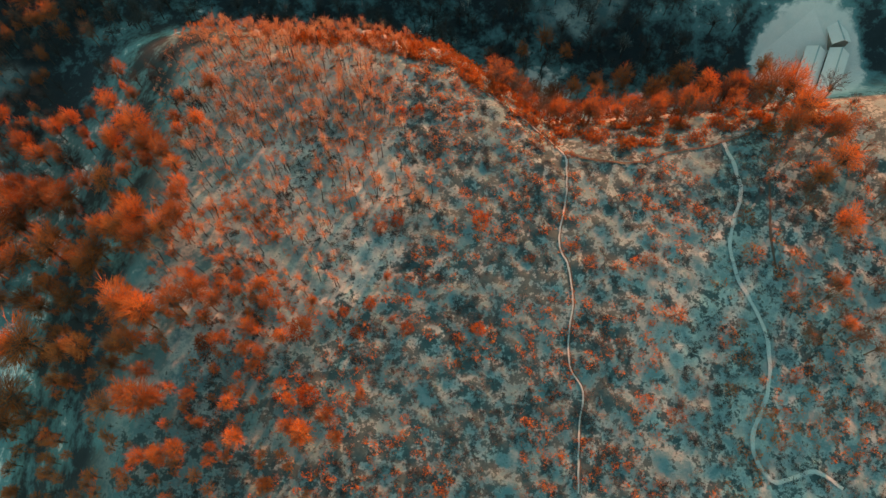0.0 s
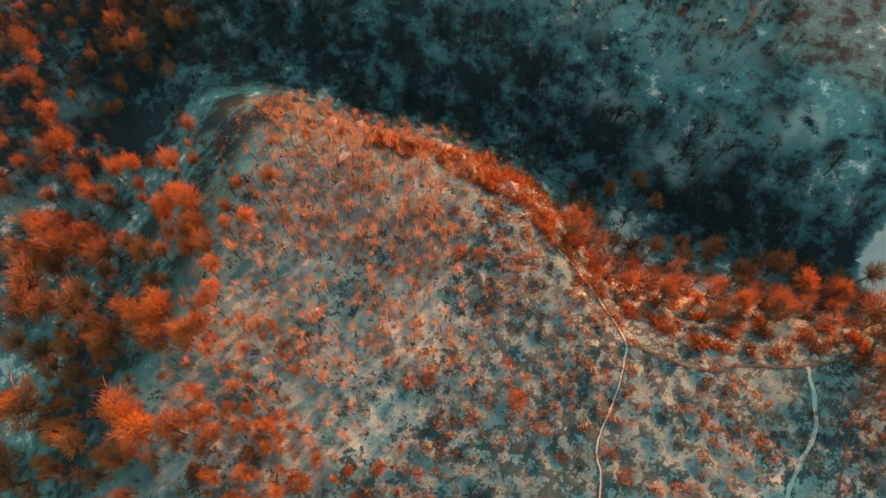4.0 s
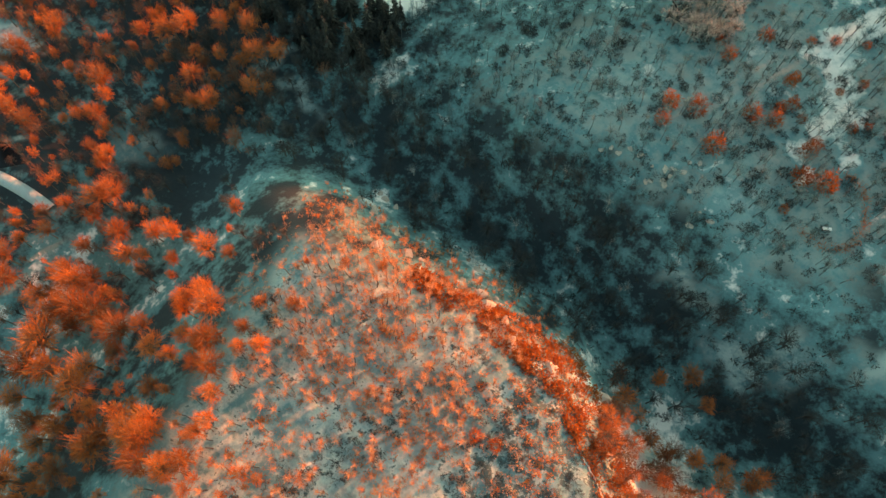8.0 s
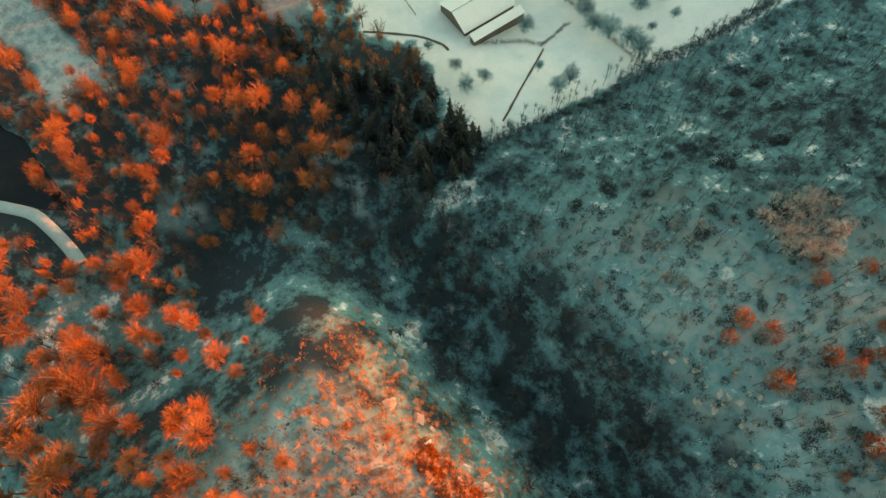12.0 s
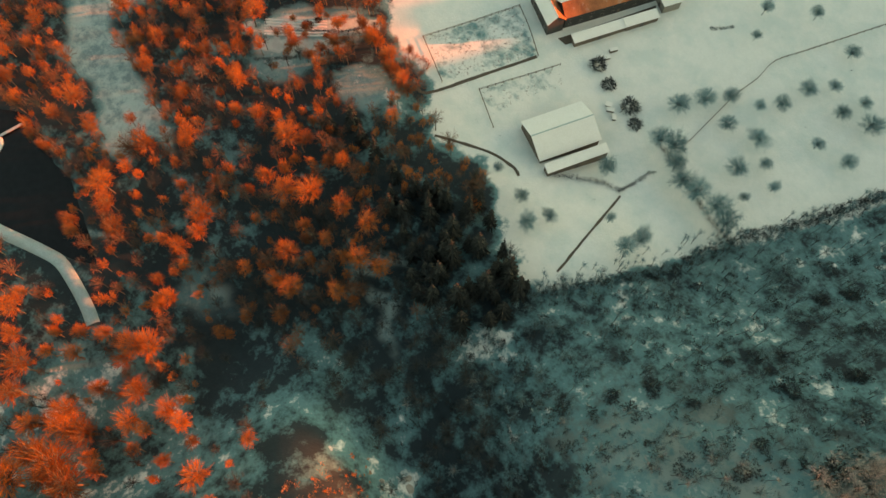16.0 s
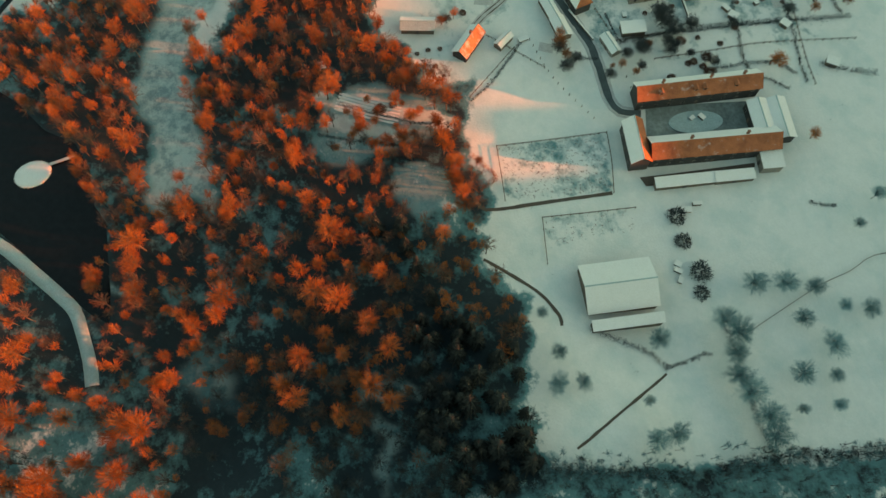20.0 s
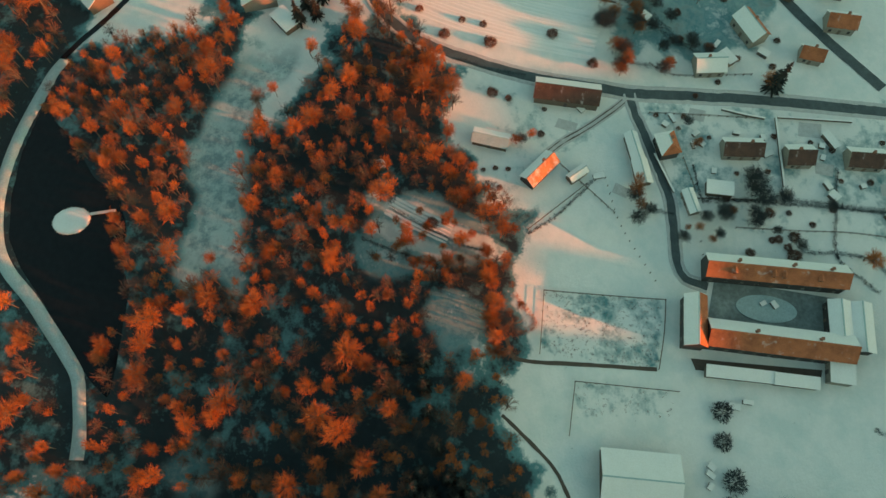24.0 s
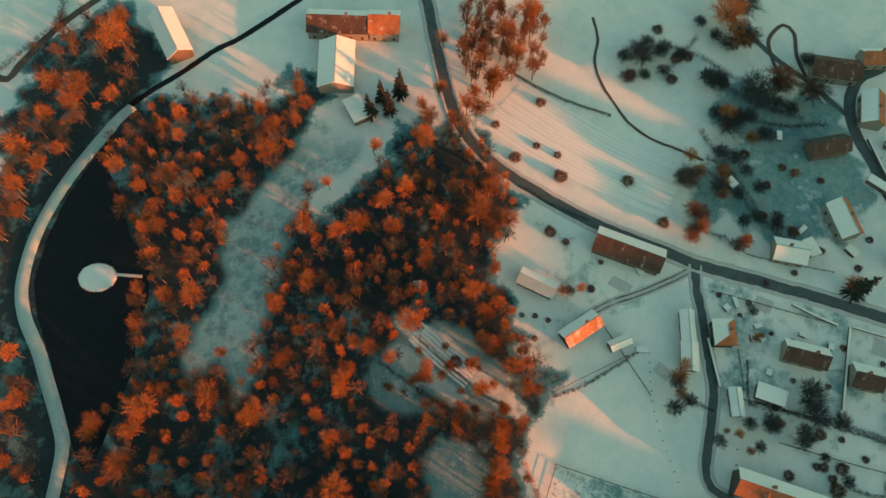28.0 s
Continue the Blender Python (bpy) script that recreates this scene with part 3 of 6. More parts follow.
lay("track", smooth_line([(-350, 305), (-338.6, 314.4), (-330.6, 321.6), (-323, 330.6), (-315.4, 337.4), (-310.1, 342.5)]), (-1.0, 1.0), (0.1, 0.1), ASPHALT, "dark track between gardens")
lay("ditch", smooth_line([(-185, 228), (-175, 231), (-170.2, 231.6), (-167.7, 236.2), (-164.1, 253.6), (-159.9, 272.9)]), (-0.6, 0.6), (0.1, 0.1), EARTH, "dark field ditch under thin snow")
lay("ditch", smooth_line([(-153.8, 225.5), (-144.1, 232.6), (-137.2, 237), (-129.3, 239.1), (-126, 238.5)]), (-0.5, 0.5), (0.1, 0.1), EARTH, "dark field ditch beside the barn")
lay("ditch", smooth_line([(-102, 260.1), (-97.4, 243.3), (-92.8, 226.4)]), (-0.35, 0.35), (0.12, 0.12), EARTH, "straight dark ditch across a snowy field")
lay("stream", smooth_line([(-345, 150), (-326.2, 132), (-319.2, 123.3), (-308.6, 113.7), (-300.8, 105.7), (-293.3, 99.9), (-285.1, 98.2)]), (-1.1, 0, 1.1), (0.08, 0.03, 0.08), WATER, "narrow dark stream feeding the pond")
lay("stream", smooth_line([(-320, 30), (-301.5, 52.5), (-309.1, 58), (-319.3, 62.9), (-328.6, 68.3), (-345, 82)]), (-1.4, 1.4), (0.1, 0.1), EARTH, "dark hedged ditch at the meadow's edge")
lay("footpath", smooth_line([(30, 5), (31, 19), (32.4, 27.5), (29.7, 33.6), (30, 41.3), (31.4, 49.4), (30.8, 57.7), (28.9, 64.7), (31.1, 75.3), (32, 81.7), (32.3, 89.3), (29.6, 93.9), (26.7, 97.1), (18, 106), (10, 112)], 1.2), (-0.6, -0.15), (0.22, 0.2), THIN_SNOW, "trodden snowy footpath over the hill")
lay("footpath_rut", smooth_line([(30, 5), (31, 19), (32.4, 27.5), (29.7, 33.6), (30, 41.3), (31.4, 49.4), (30.8, 57.7), (28.9, 64.7), (31.1, 75.3), (32, 81.7), (32.3, 89.3), (29.6, 93.9), (26.7, 97.1), (18, 106), (10, 112)], 1.2), (-0.2, 0.12), (0.21, 0.19), EARTH, "dark worn rut of the footpath")
lay("footpath", smooth_line([(31.6, 91.1), (40.9, 88.2), (52.6, 88), (60.3, 91.5), (70.9, 93.5), (83.5, 98.5), (87.3, 104), (83.9, 108.2)], 1.2), (-0.28, 0.28), (0.25, 0.25), EARTH, "dark narrow footpath along the hill's rim")
lay("footpath", smooth_line([(74.8, 95.2), (77, 81), (73.2, 69.6), (71.7, 63.4), (72.9, 54.4), (76.4, 45.8), (77.4, 36), (75.2, 26.7), (71.2, 18.9), (70.4, 13.9), (73.2, 7.9), (77, 7.9), (83.6, 9.7), (89.2, 6.1)], 1.2), (-0.5, 0, 0.45), (0.2, 0.22, 0.2), THIN_SNOW, "thinly snowed track down the hill's shoulder")
lay("footpath", smooth_line([(84.4, 84), (84.4, 79.2), (82.5, 67.1), (82.5, 58)], 1.2), (-0.3, 0.3), (0.22, 0.22), EARTH, "short dark rut beside the hill track")


# ---- plants ----
def join(pieces):
    """Verts and quads of many pieces as one pair of arrays."""
    vs, fs, n = [], [], 0
    for v, f in pieces:
        vs.append(v)
        fs.append(f + n)
        n += len(v)
    return np.concatenate(vs), np.concatenate(fs)


def limb(a, b, ra, rb, sides=4):
    a, b = np.array(a, float), np.array(b, float)
    d = (b - a) / np.linalg.norm(b - a)
    u = np.cross(d, (0.31, 0.9, 0.13))
    u /= np.linalg.norm(u)
    w = np.cross(d, u)
    t = 2 * math.pi * np.arange(sides) / sides
    ring = np.cos(t)[:, None] * u + np.sin(t)[:, None] * w
    k = np.arange(sides)
    return np.concatenate([a + ra * ring, b + rb * ring]), np.stack([k, (k + 1) % sides, sides + (k + 1) % sides, sides + k], 1)


def blades(base, d, length, wide, r, taper=0.4):
    """Thin tapering strips from base along d."""
    n = len(base)
    d = d / np.linalg.norm(d, axis=1)[:, None]
    side = np.cross(d, r.normal(0, 1, (n, 3)))
    side *= (wide / np.linalg.norm(side, axis=1))[:, None]
    tip = base + d * length[:, None]
    v = np.stack([base - side, base + side, tip + side * taper, tip - side * taper], 1).reshape(-1, 3)
    return v, np.arange(4 * n).reshape(n, 4)


def broadleaf(seed, h, r, tufts, twigs, wide, spread=0.2):
    """(trunk, crown) of a bare tree: forked limbs of uneven reach, each ending in a brush of fine twigs that radiate from the crown's heart."""
    g = np.random.default_rng(seed)
    fork = np.array((g.normal(0, 0.2), g.normal(0, 0.2), h * g.uniform(0.30, 0.40)))
    heart = np.array((g.normal(0, 0.05 * h), g.normal(0, 0.05 * h), h * 0.52))
    high = h - heart[2]
    wood = [limb((0, 0, -0.8), fork, h * 0.018, h * 0.013, 6)]
    crown = []
    lobes = g.uniform(0.58, 1.05, 6)
    for k in range(tufts):
        az = k * 2.39996 + g.uniform(-0.3, 0.3)
        up = 1 - 1.12 * (k + 0.5) / tufts
        flat = math.sqrt(max(0.0, 1 - up * up))
        reach = np.interp((az / 6.2832 % 1) * 6, np.arange(7), np.append(lobes, lobes[0])) * g.uniform(0.72, 1.08)
        way = np.array((flat * math.cos(az), flat * math.sin(az), up))
        end = heart + way * np.array((r, r, high)) * reach
        start = heart + (end - heart) * 0.42 - np.array((0, 0, 0.05 * h))
        wood += [limb(fork, start, h * 0.006, h * 0.0035), limb(start, end, h * 0.0035, h * 0.001, 3)]
        size = np.linalg.norm(end - heart)
        d = way * np.array((1, 1, 0.8)) + g.normal(0, spread + 0.12, (twigs, 3))
        base = start + (end - start) * g.uniform(0.0, 0.85, twigs)[:, None] + g.normal(0, 0.05 * size, (twigs, 3))
        crown.append(blades(base, d, g.uniform(0.18, 0.42, twigs) * size, g.uniform(0.6, 1.3, twigs) * wide, g, 0.2))
    return join(wood), join(crown)


def sapling(seed, h, r, twigs, wide):
    """(trunk, crown) of a slender young tree: one leaning dark stem with a thin brush of upright twigs."""
    g = np.random.default_rng(seed)
    top = np.array((g.normal(0, 0.06 * h), g.normal(0, 0.06 * h), h * 0.86))
    half = top * 0.5 + np.array((g.normal(0, 0.02 * h), g.normal(0, 0.02 * h), 0))
    wood = [limb((0, 0, -0.6), half, h * 0.0135, h * 0.010, 4), limb(half, top, h * 0.010, h * 0.003, 4)]
    f = g.uniform(0.35, 1.0, twigs)[:, None]
    base = half * (1 - f) + top * f
    az = g.uniform(0, 6.2832, twigs)
    d = np.stack([np.cos(az), np.sin(az), g.uniform(0.5, 1.6, twigs)], 1)
    return join(wood), blades(base, d, g.uniform(0.5, 1.2, twigs) * r, g.uniform(0.6, 1.3, twigs) * wide, g, 0.3)


def conifer(seed, h, r, tiers, per):
    """(trunk, crown) of a conifer: whorls of drooping boughs."""
    g = np.random.default_rng(seed)
    crown = []
    for k in range(tiers):
        f = k / (tiers - 1)
        z = h * (0.10 + 0.88 * f)
        reach = r * (1 - f) ** 0.85 + 0.15
        n = max(5, int(per * (1 - 0.6 * f)))
        az = g.uniform(0, 2 * math.pi, n)
        d = np.stack([np.cos(az), np.sin(az), g.uniform(-0.55, -0.15, n)], 1)
        base = np.tile((0.0, 0.0, z), (n, 1)) + g.normal(0, 0.08, (n, 3))
        crown.append(blades(base, d, reach * g.uniform(0.75, 1.1, n), np.full(n, 0.12 + reach * 0.13), g, 0.35))
    return limb((0, 0, -0.6), (0, 0, h * 0.97), h * 0.016, h * 0.003, 6), join(crown)


def bush(seed, h, r, n, wide):
    """(stems, crown) of a round bush of many small leafy sprays."""
    g = np.random.default_rng(seed)
    d = g.normal(0, 1, (n, 3))
    d[:, 2] = np.abs(d[:, 2]) * 0.8 + 0.05
    d /= np.linalg.norm(d, axis=1)[:, None]
    base = d * np.array((r, r, h)) * g.uniform(0.4, 0.95, n)[:, None] * (1 + 0.09 * np.sin(3 * np.arctan2(d[:, 1], d[:, 0]) + seed))[:, None]
    # stems that spring from one root
    foot, ring = 0.06 * r * np.array(((1, 0, 0), (-0.5, 0.87, 0), (-0.5, -0.87, 0))), np.arange(3)
    tips = np.concatenate([base[k] * 0.9 + foot * 0.25 for k in range(9)])
    stems = (np.concatenate([foot - (0, 0, 0.3), tips]), np.concatenate([np.stack([ring, (ring + 1) % 3, 3 + 3 * k + (ring + 1) % 3, 3 + 3 * k + ring], 1) for k in range(9)]))
    return stems, blades(base, d + g.normal(0, 0.5, (n, 3)), g.uniform(0.14, 0.34, n) * r, g.uniform(0.6, 1.4, n) * wide, g)


def kinds(name, shapes, trunk_mat, crown_mat, label, category, group):
    """The shared meshes of a kind of plant, with its common label."""
    out = []
    for a, b in shapes:
        out.append((mesh(name + "_trunk", *a, trunk_mat), mesh(name + "_crown", *b, crown_mat)))
    return name, out, label, category, group


plant_rng = random.Random(11)


def plant(kind, x, y, sxy, sz, label=""):
    name, shapes, common, category, group = kind
    trunk, crown = plant_rng.choice(shapes)
    root = new(name)
    tagged(root, label or common, category, group)
    child("trunk", trunk, root)
    child("crown", crown, root)
    root.matrix_basis = pose(x, y, ground_z(x, y), plant_rng.uniform(-3, 3), plant_rng.uniform(-3, 3), plant_rng.uniform(0, 360)) @ Matrix.Diagonal((sxy, sxy, sz, 1))
    return root


def thicket(name, spots, shapes, mats, label, category):
    """Many plants that nobody could count, as one object: trunks and crowns joined."""
    g = random.Random(len(spots))
    tv, cv = [], []
    zs = height(np.array([s[0] for s in spots]), np.array([s[1] for s in spots]))
    for (x, y, sxy, sz), z in zip(spots, zs):
        a, b = g.choice(shapes)
        t = g.uniform(0, 2 * math.pi)
        m = np.array(((math.cos(t), -math.sin(t), 0), (math.sin(t), math.cos(t), 0), (0, 0, 1))) * np.array((sxy, sxy, sz))
        o = np.array((x, y, z))
        tv.append((a[0] @ m.T + o, a[1]))
        cv.append((b[0] @ m.T + o, b[1]))
    t, c = join(tv), join(cv)
    me = mesh(name, np.concatenate([t[0], c[0]]), np.concatenate([t[1], c[1] + len(t[0])]), mats[0])
    me.materials.append(mats[1])
    me.polygons.foreach_set("material_index", np.concatenate([np.zeros(len(t[1]), np.int32), np.ones(len(c[1]), np.int32)]))
    return tagged(new(name, me), label, category, kind="stuff")


OAKS = kinds("bare_tree", [broadleaf(20 + k, 14, 4.2, 86, 10, 0.050, 0.32) for k in range(10)], BARK, TWIG, "bare broadleaf tree with a brush of fine reddish twigs", "tree", "trees of the wood")
HILLSIDE = ("hillside_tree", OAKS[1], "bare broadleaf tree on the snowy hillside with reddish twigs", "tree", "trees on the hillside")
VILLAGE = ("village_tree", OAKS[1], "low rusty bare tree among the village plots", "tree", "trees in the village")
# crowns of the wood: place on the plan and crown radius
WOOD_A = [(-214, 138, 3.6), (-200, 148, 4.6), (-195, 160, 4.1), (-194, 132, 4.9), (-199, 134, 2.7), (-196, 138, 2.6), (-182, 150, 2.2), (-169, 150, 5.3), (-164, 147, 3.5), (-163, 140, 3.5), (-179, 127, 4.0), (-174, 123, 1.8), (-172, 134, 2.2), (-169, 138, 2.5), (-190, 118, 3.4), (-159, 130, 2.5), (-151, 127, 3.8), (-177, 185, 5.1), (-173, 188, 3.6), (-161, 195, 3.5), (-163, 191, 2.5), (-169, 173, 3.2), (-160, 178, 5.3), (-157, 181, 5.2), (-168, 179, 3.2), (-168, 167, 2.1), (-155, 169, 2.1), (-159, 163, 2.1), (-148, 174, 3.1), (-145, 173, 2.4)]
WOOD_B = [(-145, 185, 4.4), (-136, 189, 4.0), (-139, 177, 3.0), (-145, 165, 4.4), (-139, 170, 2.4), (-133, 177, 3.0), (-129, 181, 4.3), (-124, 185, 3.9), (-147, 153, 2.7), (-140, 158, 3.4), (-133, 161, 4.3), (-124, 170, 3.6), (-120, 174, 1.9), (-129, 154, 3.0), (-134, 146, 2.3), (-133, 139, 1.7), (-164, 102, 2.2), (-156, 105, 3.2), (-153, 110, 3.2), (-174, 93, 4.5), (-178, 97, 3.0), (-167, 90, 3.7), (-157, 95, 3.2), (-152, 101, 3.5), (-143, 112, 3.5), (-227, 121, 2.9), (-216, 123, 2.4), (-163, 217, 3.6), (-151, 218, 2.5), (-123, 199, 1.6)]
WOOD_C = [(-140, 102, 3.6), (-127, 106, 3.5), (-121, 108, 2.1), (-133, 111, 3.6), (-116, 118, 3.8), (-110, 110, 2.3), (-100, 116, 4.1), (-92, 117, 2.4), (-101, 130, 2.6), (-98, 124, 1.3), (-135, 93, 4.0), (-123, 93, 2.4), (-118, 93, 2.4), (-108, 105, 1.3), (-118, 104, 2.1), (-92, 105, 3.3), (-85, 101, 4.3), (-91, 98, 2.7), (-87, 93, 2.3), (-80, 92, 2.8), (-156, 89, 5.6), (-150, 85, 5.6), (-140, 85, 4.4), (-132, 83, 4.7), (-126, 81, 3.2), (-134, 72, 3.2), (-131, 67, 5.4), (-119, 70, 4.8), (-110, 75, 4.0), (-106, 82, 2.9), (-93, 85, 3.3)]
WOOD_D = [(-86, 86, 2.3), (-72, 88, 3.2), (-87, 78, 2.6), (-81, 79, 1.4), (-101, 67, 2.2), (-126, 59, 3.5), (-116, 58, 3.8), (-107, 57, 3.3), (-87, 70, 3.8), (-78, 72, 3.3), (-69, 83, 2.7), (-66, 79, 2.1), (-70, 95, 1.9), (-65, 98, 2.6), (-72, 100, 2.2), (-72, 108, 1.6), (-64, 111, 1.9), (-60, 126, 1.9), (-51, 129, 1.6), (-68, 122, 1.1), (-153, 131, 3.8), (-144, 117, 5.2), (-178, 149, 1.6), (-177, 159, 1.6), (-178, 195, 1.9), (-180, 205, 1.9)]
WOOD_E = [(-295, 78, 5.3), (-296, 87, 5.3), (-289, 86, 4.2), (-294, 97, 3.1), (-315, 94, 6.5), (-325, 92, 4.4), (-270, 75, 5.1), (-265, 82, 4.0), (-272, 86, 3.0), (-257, 76, 4.0), (-249, 80, 3.0), (-283, 77, 3.8), (-268, 107, 4.2), (-255, 111, 2.6), (-260, 114, 2.8), (-288, 121, 3.5), (-282, 116, 3.5), (-280, 121, 3.1), (-275, 110, 2.3), (-263, 140, 3.3), (-272, 142, 3.0), (-257, 126, 2.9), (-257, 133, 2.5), (-249, 115, 2.2), (-251, 120, 2.6), (-250, 135, 2.1), (-247, 123, 2.9), (-246, 119, 2.6), (-246, 129, 2.2)]
WOOD_F = [(-278, 152, 4.1), (-270, 157, 4.0), (-285, 150, 3.4), (-293, 146, 3.1), (-302, 157, 3.1), (-296, 160, 3.4), (-289, 157, 2.6), (-268, 171, 2.1), (-255, 183, 4.3), (-261, 190, 3.8), (-267, 196, 4.4), (-254, 194, 3.4), (-253, 166, 3.8), (-252, 176, 3.8), (-282, 184, 2.9), (-284, 201, 4.0), (-299, 199, 2.6), (-244, 203, 3.4), (-206, 91, 3.7), (-194, 96, 3.3), (-213, 196, 2.3), (-211, 207, 2.6), (-195, 178, 2.6), (-190, 181, 3.2), (-192, 174, 1.6), (-192, 198, 1.9), (-191, 206, 1.3)]
WOOD_G = [(-226, 129, 3.1), (-228, 137, 4.5), (-233, 133, 2.1), (-224, 119, 2.5), (-219, 121, 1.4), (-225, 154, 2.0), (-212, 148, 2.3), (-188, 130, 3.7), (-187, 117, 3.1), (-193, 142, 2.0), (-189, 152, 2.0), (-192, 158, 2.9), (-225, 162, 3.3), (-219, 169, 2.3), (-235, 170, 3.4), (-232, 176, 2.3), (-238, 165, 2.7), (-210, 165, 3.0), (-212, 168, 2.3), (-204, 164, 2.0), (-205, 177, 1.9), (-221, 180, 3.3), (-217, 185, 2.9), (-216, 190, 3.2), (-206, 184, 3.2), (-203, 182, 3.5), (-209, 186, 2.3), (-225, 200, 4.3), (-235, 204, 2.3)]
ROW = [(-329, 224, 5.1), (-312, 222, 3.9), (-322, 229, 4.0), (-337, 231, 5.2), (-333, 214, 3.1), (-300, 213, 3.4), (-270, 222, 4.4), (-260, 219, 4.9), (-259, 228, 3.8), (-236, 219, 3.7), (-243, 224, 3.0), (-233, 226, 2.7), (-230, 223, 2.6), (-219, 225, 3.3), (-214, 220, 2.6), (-213, 230, 3.6), (-207, 235, 3.2), (-206, 222, 2.2), (-202, 229, 2.6), (-193, 220, 2.9), (-192, 228, 3.2), (-185, 230, 3.2), (-181, 227, 2.5), (-184, 236, 1.6), (-327, 203, 2.8), (-269, 210, 2.8), (-259, 206, 2.8), (-251, 210, 3.1)]
RIM = [(32, 146, 3.4), (25, 142, 3.0), (39, 141, 2.6), (33, 123, 3.5), (40, 126, 3.6), (47, 128, 3.3), (56, 127, 3.3), (62, 123, 3.2), (72, 125, 3.6), (78, 120, 3.9), (85, 121, 4.0), (96, 128, 3.4), (91, 110, 5.1), (95, 110, 4.3), (95, 100, 4.1), (90, 95, 4.0), (99, 93, 4.1), (100, 84, 4.0), (94, 80, 3.2), (98, 69, 3.9), (94, 52, 3.0), (95, 42, 2.4), (32, 107, 3.2), (40, 107, 3.2), (49, 107, 2.6), (61, 110, 3.0), (68, 108, 3.0)]
WEST = [(-123, 115, 4.0), (-110, 118, 2.7), (-141, 120, 5.3), (-127, 84, 5.8), (-79, 68, 3.8), (-65, 69, 3.6), (-129, 73, 5.7), (-109, 69, 4.9), (-91, 61, 4.4), (-75, 64, 3.6), (-96, 51, 3.2), (-109, 42, 6.1), (-118, 43, 5.3), (-86, 37, 3.3), (-73, 44, 4.2), (-66, 45, 4.4), (-61, 45, 3.4), (-71, 36, 3.0), (-67, 31, 2.4), (-92, 31, 2.1)]
WEST_2 = [(-106, 25, 6.0), (-75, 23, 2.5), (-66, 23, 4.0), (-63, 24, 2.9), (-58, 48, 3.0), (-56, 26, 1.8), (-48, 23, 2.1), (-45, 16, 2.3), (-58, 13, 2.6), (-53, 19, 1.6), (-37, 38, 1.8), (-30, 17, 3.1), (-26, 20, 2.2), (-44, 40, 2.1), (-41, 46, 1.6), (-49, 53, 1.6), (-42, 34, 1.5), (-66, 75, 2.3)]
WEST_3 = [(-119, 88, 5.7), (-109, 88, 4.6), (-131, 94, 4.0), (-138, 94, 3.6), (-74, 47, 4.3), (-68, 42, 3.3), (-83, 69, 3.4), (-76, 70, 3.3), (-68, 66, 3.5), (-89, 64, 3.2), (-91, 58, 2.9), (-110, 54, 3.1), (-97, 38, 2.9), (-76, 37, 2.5), (-76, 33, 2.3), (-69, 23, 3.3)]
WEST_4 = [(-113, 24, 4.5), (-96, 31, 2.2), (-61, 13, 2.4), (-65, 12, 1.9), (-54, 46, 2.4), (-57, 52, 1.9), (-45, 35, 1.8), (-50, 37, 1.6), (-79, 96, 3.9), (-93, 100, 3.8), (-78, 88, 2.8), (-103, 90, 2.5), (-31, 47, 1.3), (-42, 51, 1.9), (-48, 50, 1.6), (-26, 44, 1.0), (-24, 16, 1.8), (-34, 19, 2.0), (-19, 26, 1.3), (-14, 53, 1.0), (-31, 41, 1.8), (-50, 14, 1.3), (-33, 24, 1.3)]
BIG = [t for area in (WEST, WEST_2, WEST_3, WEST_4, WOOD_A, WOOD_B, WOOD_C, WOOD_D, WOOD_E, WOOD_F, WOOD_G, ROW, RIM) for t in area]
for x, y, r in BIG:
    tall = x > 50 and y > 60
    flank = tall or x > -140 and y < 112 and y < 75 - x and x < 0
    if in_poly(x, y, CLEARING) and edge_distance(x, y, CLEARING) > 3.2 or in_poly(x, y, GLADES[1]):
        continue
    plant(HILLSIDE if flank else OAKS, x, y, r / (3.2 if flank else 4.5 if y < 125 and x < -140 else 4.0), ((7.5 if flank else 4.6) + 2.5 * r) / 14,
          "tall bare broadleaf tree with a wide reddish crown" if r > 4.2 else "slim bare broadleaf tree with a small reddish crown" if r < 2.4 else "")

GARDEN = kinds("garden_tree", [broadleaf(60 + k, 9, 4.2, 110, 16, 0.034, 0.7) for k in range(4)], DARK_BARK, DARK_TWIG, "dark bare garden tree among the village plots", "tree", "trees in the village")
for x, y, r in [(-211, 317, 4.6), (-202, 314, 2.5), (-203, 305, 2.5), (-197, 301, 1.8), (-198, 291, 2.1), (-203, 299, 2.1), (-237, 303, 1.8), (-280, 286, 4.2), (-262, 286, 2.6), (-267, 290, 3.4), (-277, 295, 3.1), (-258, 300, 2.6), (-267, 302, 2.3), (-266, 313, 2.3), (-314, 310, 6.3), (-317, 319, 4.3), (-315, 329, 5.4), (-329, 329, 3.1), (-348, 307, 6.8), (-338, 308, 5.5), (-318, 297, 4.2), (-328, 286, 3.0), (-325, 273, 4.2), (-330, 280, 3.0), (-318, 267, 2.8), (-301, 300, 3.7), (-298, 312, 3.7), (-305, 308, 2.9), (-214, 279, 2.4), (-207, 278, 2.7), (-239, 248, 1.7)]:
    plant(GARDEN, x, y, r / 3.3, (3 + 1.3 * r) / 9)

FRUIT = kinds("orchard_tree", [broadleaf(80 + k, 7, 3.6, 110, 18, 0.020, 0.8) for k in range(4)], GREY_BARK, FROST_TWIG, "hoar-frosted bare orchard tree on the snowy meadow", "tree", "orchard and hedge trees")
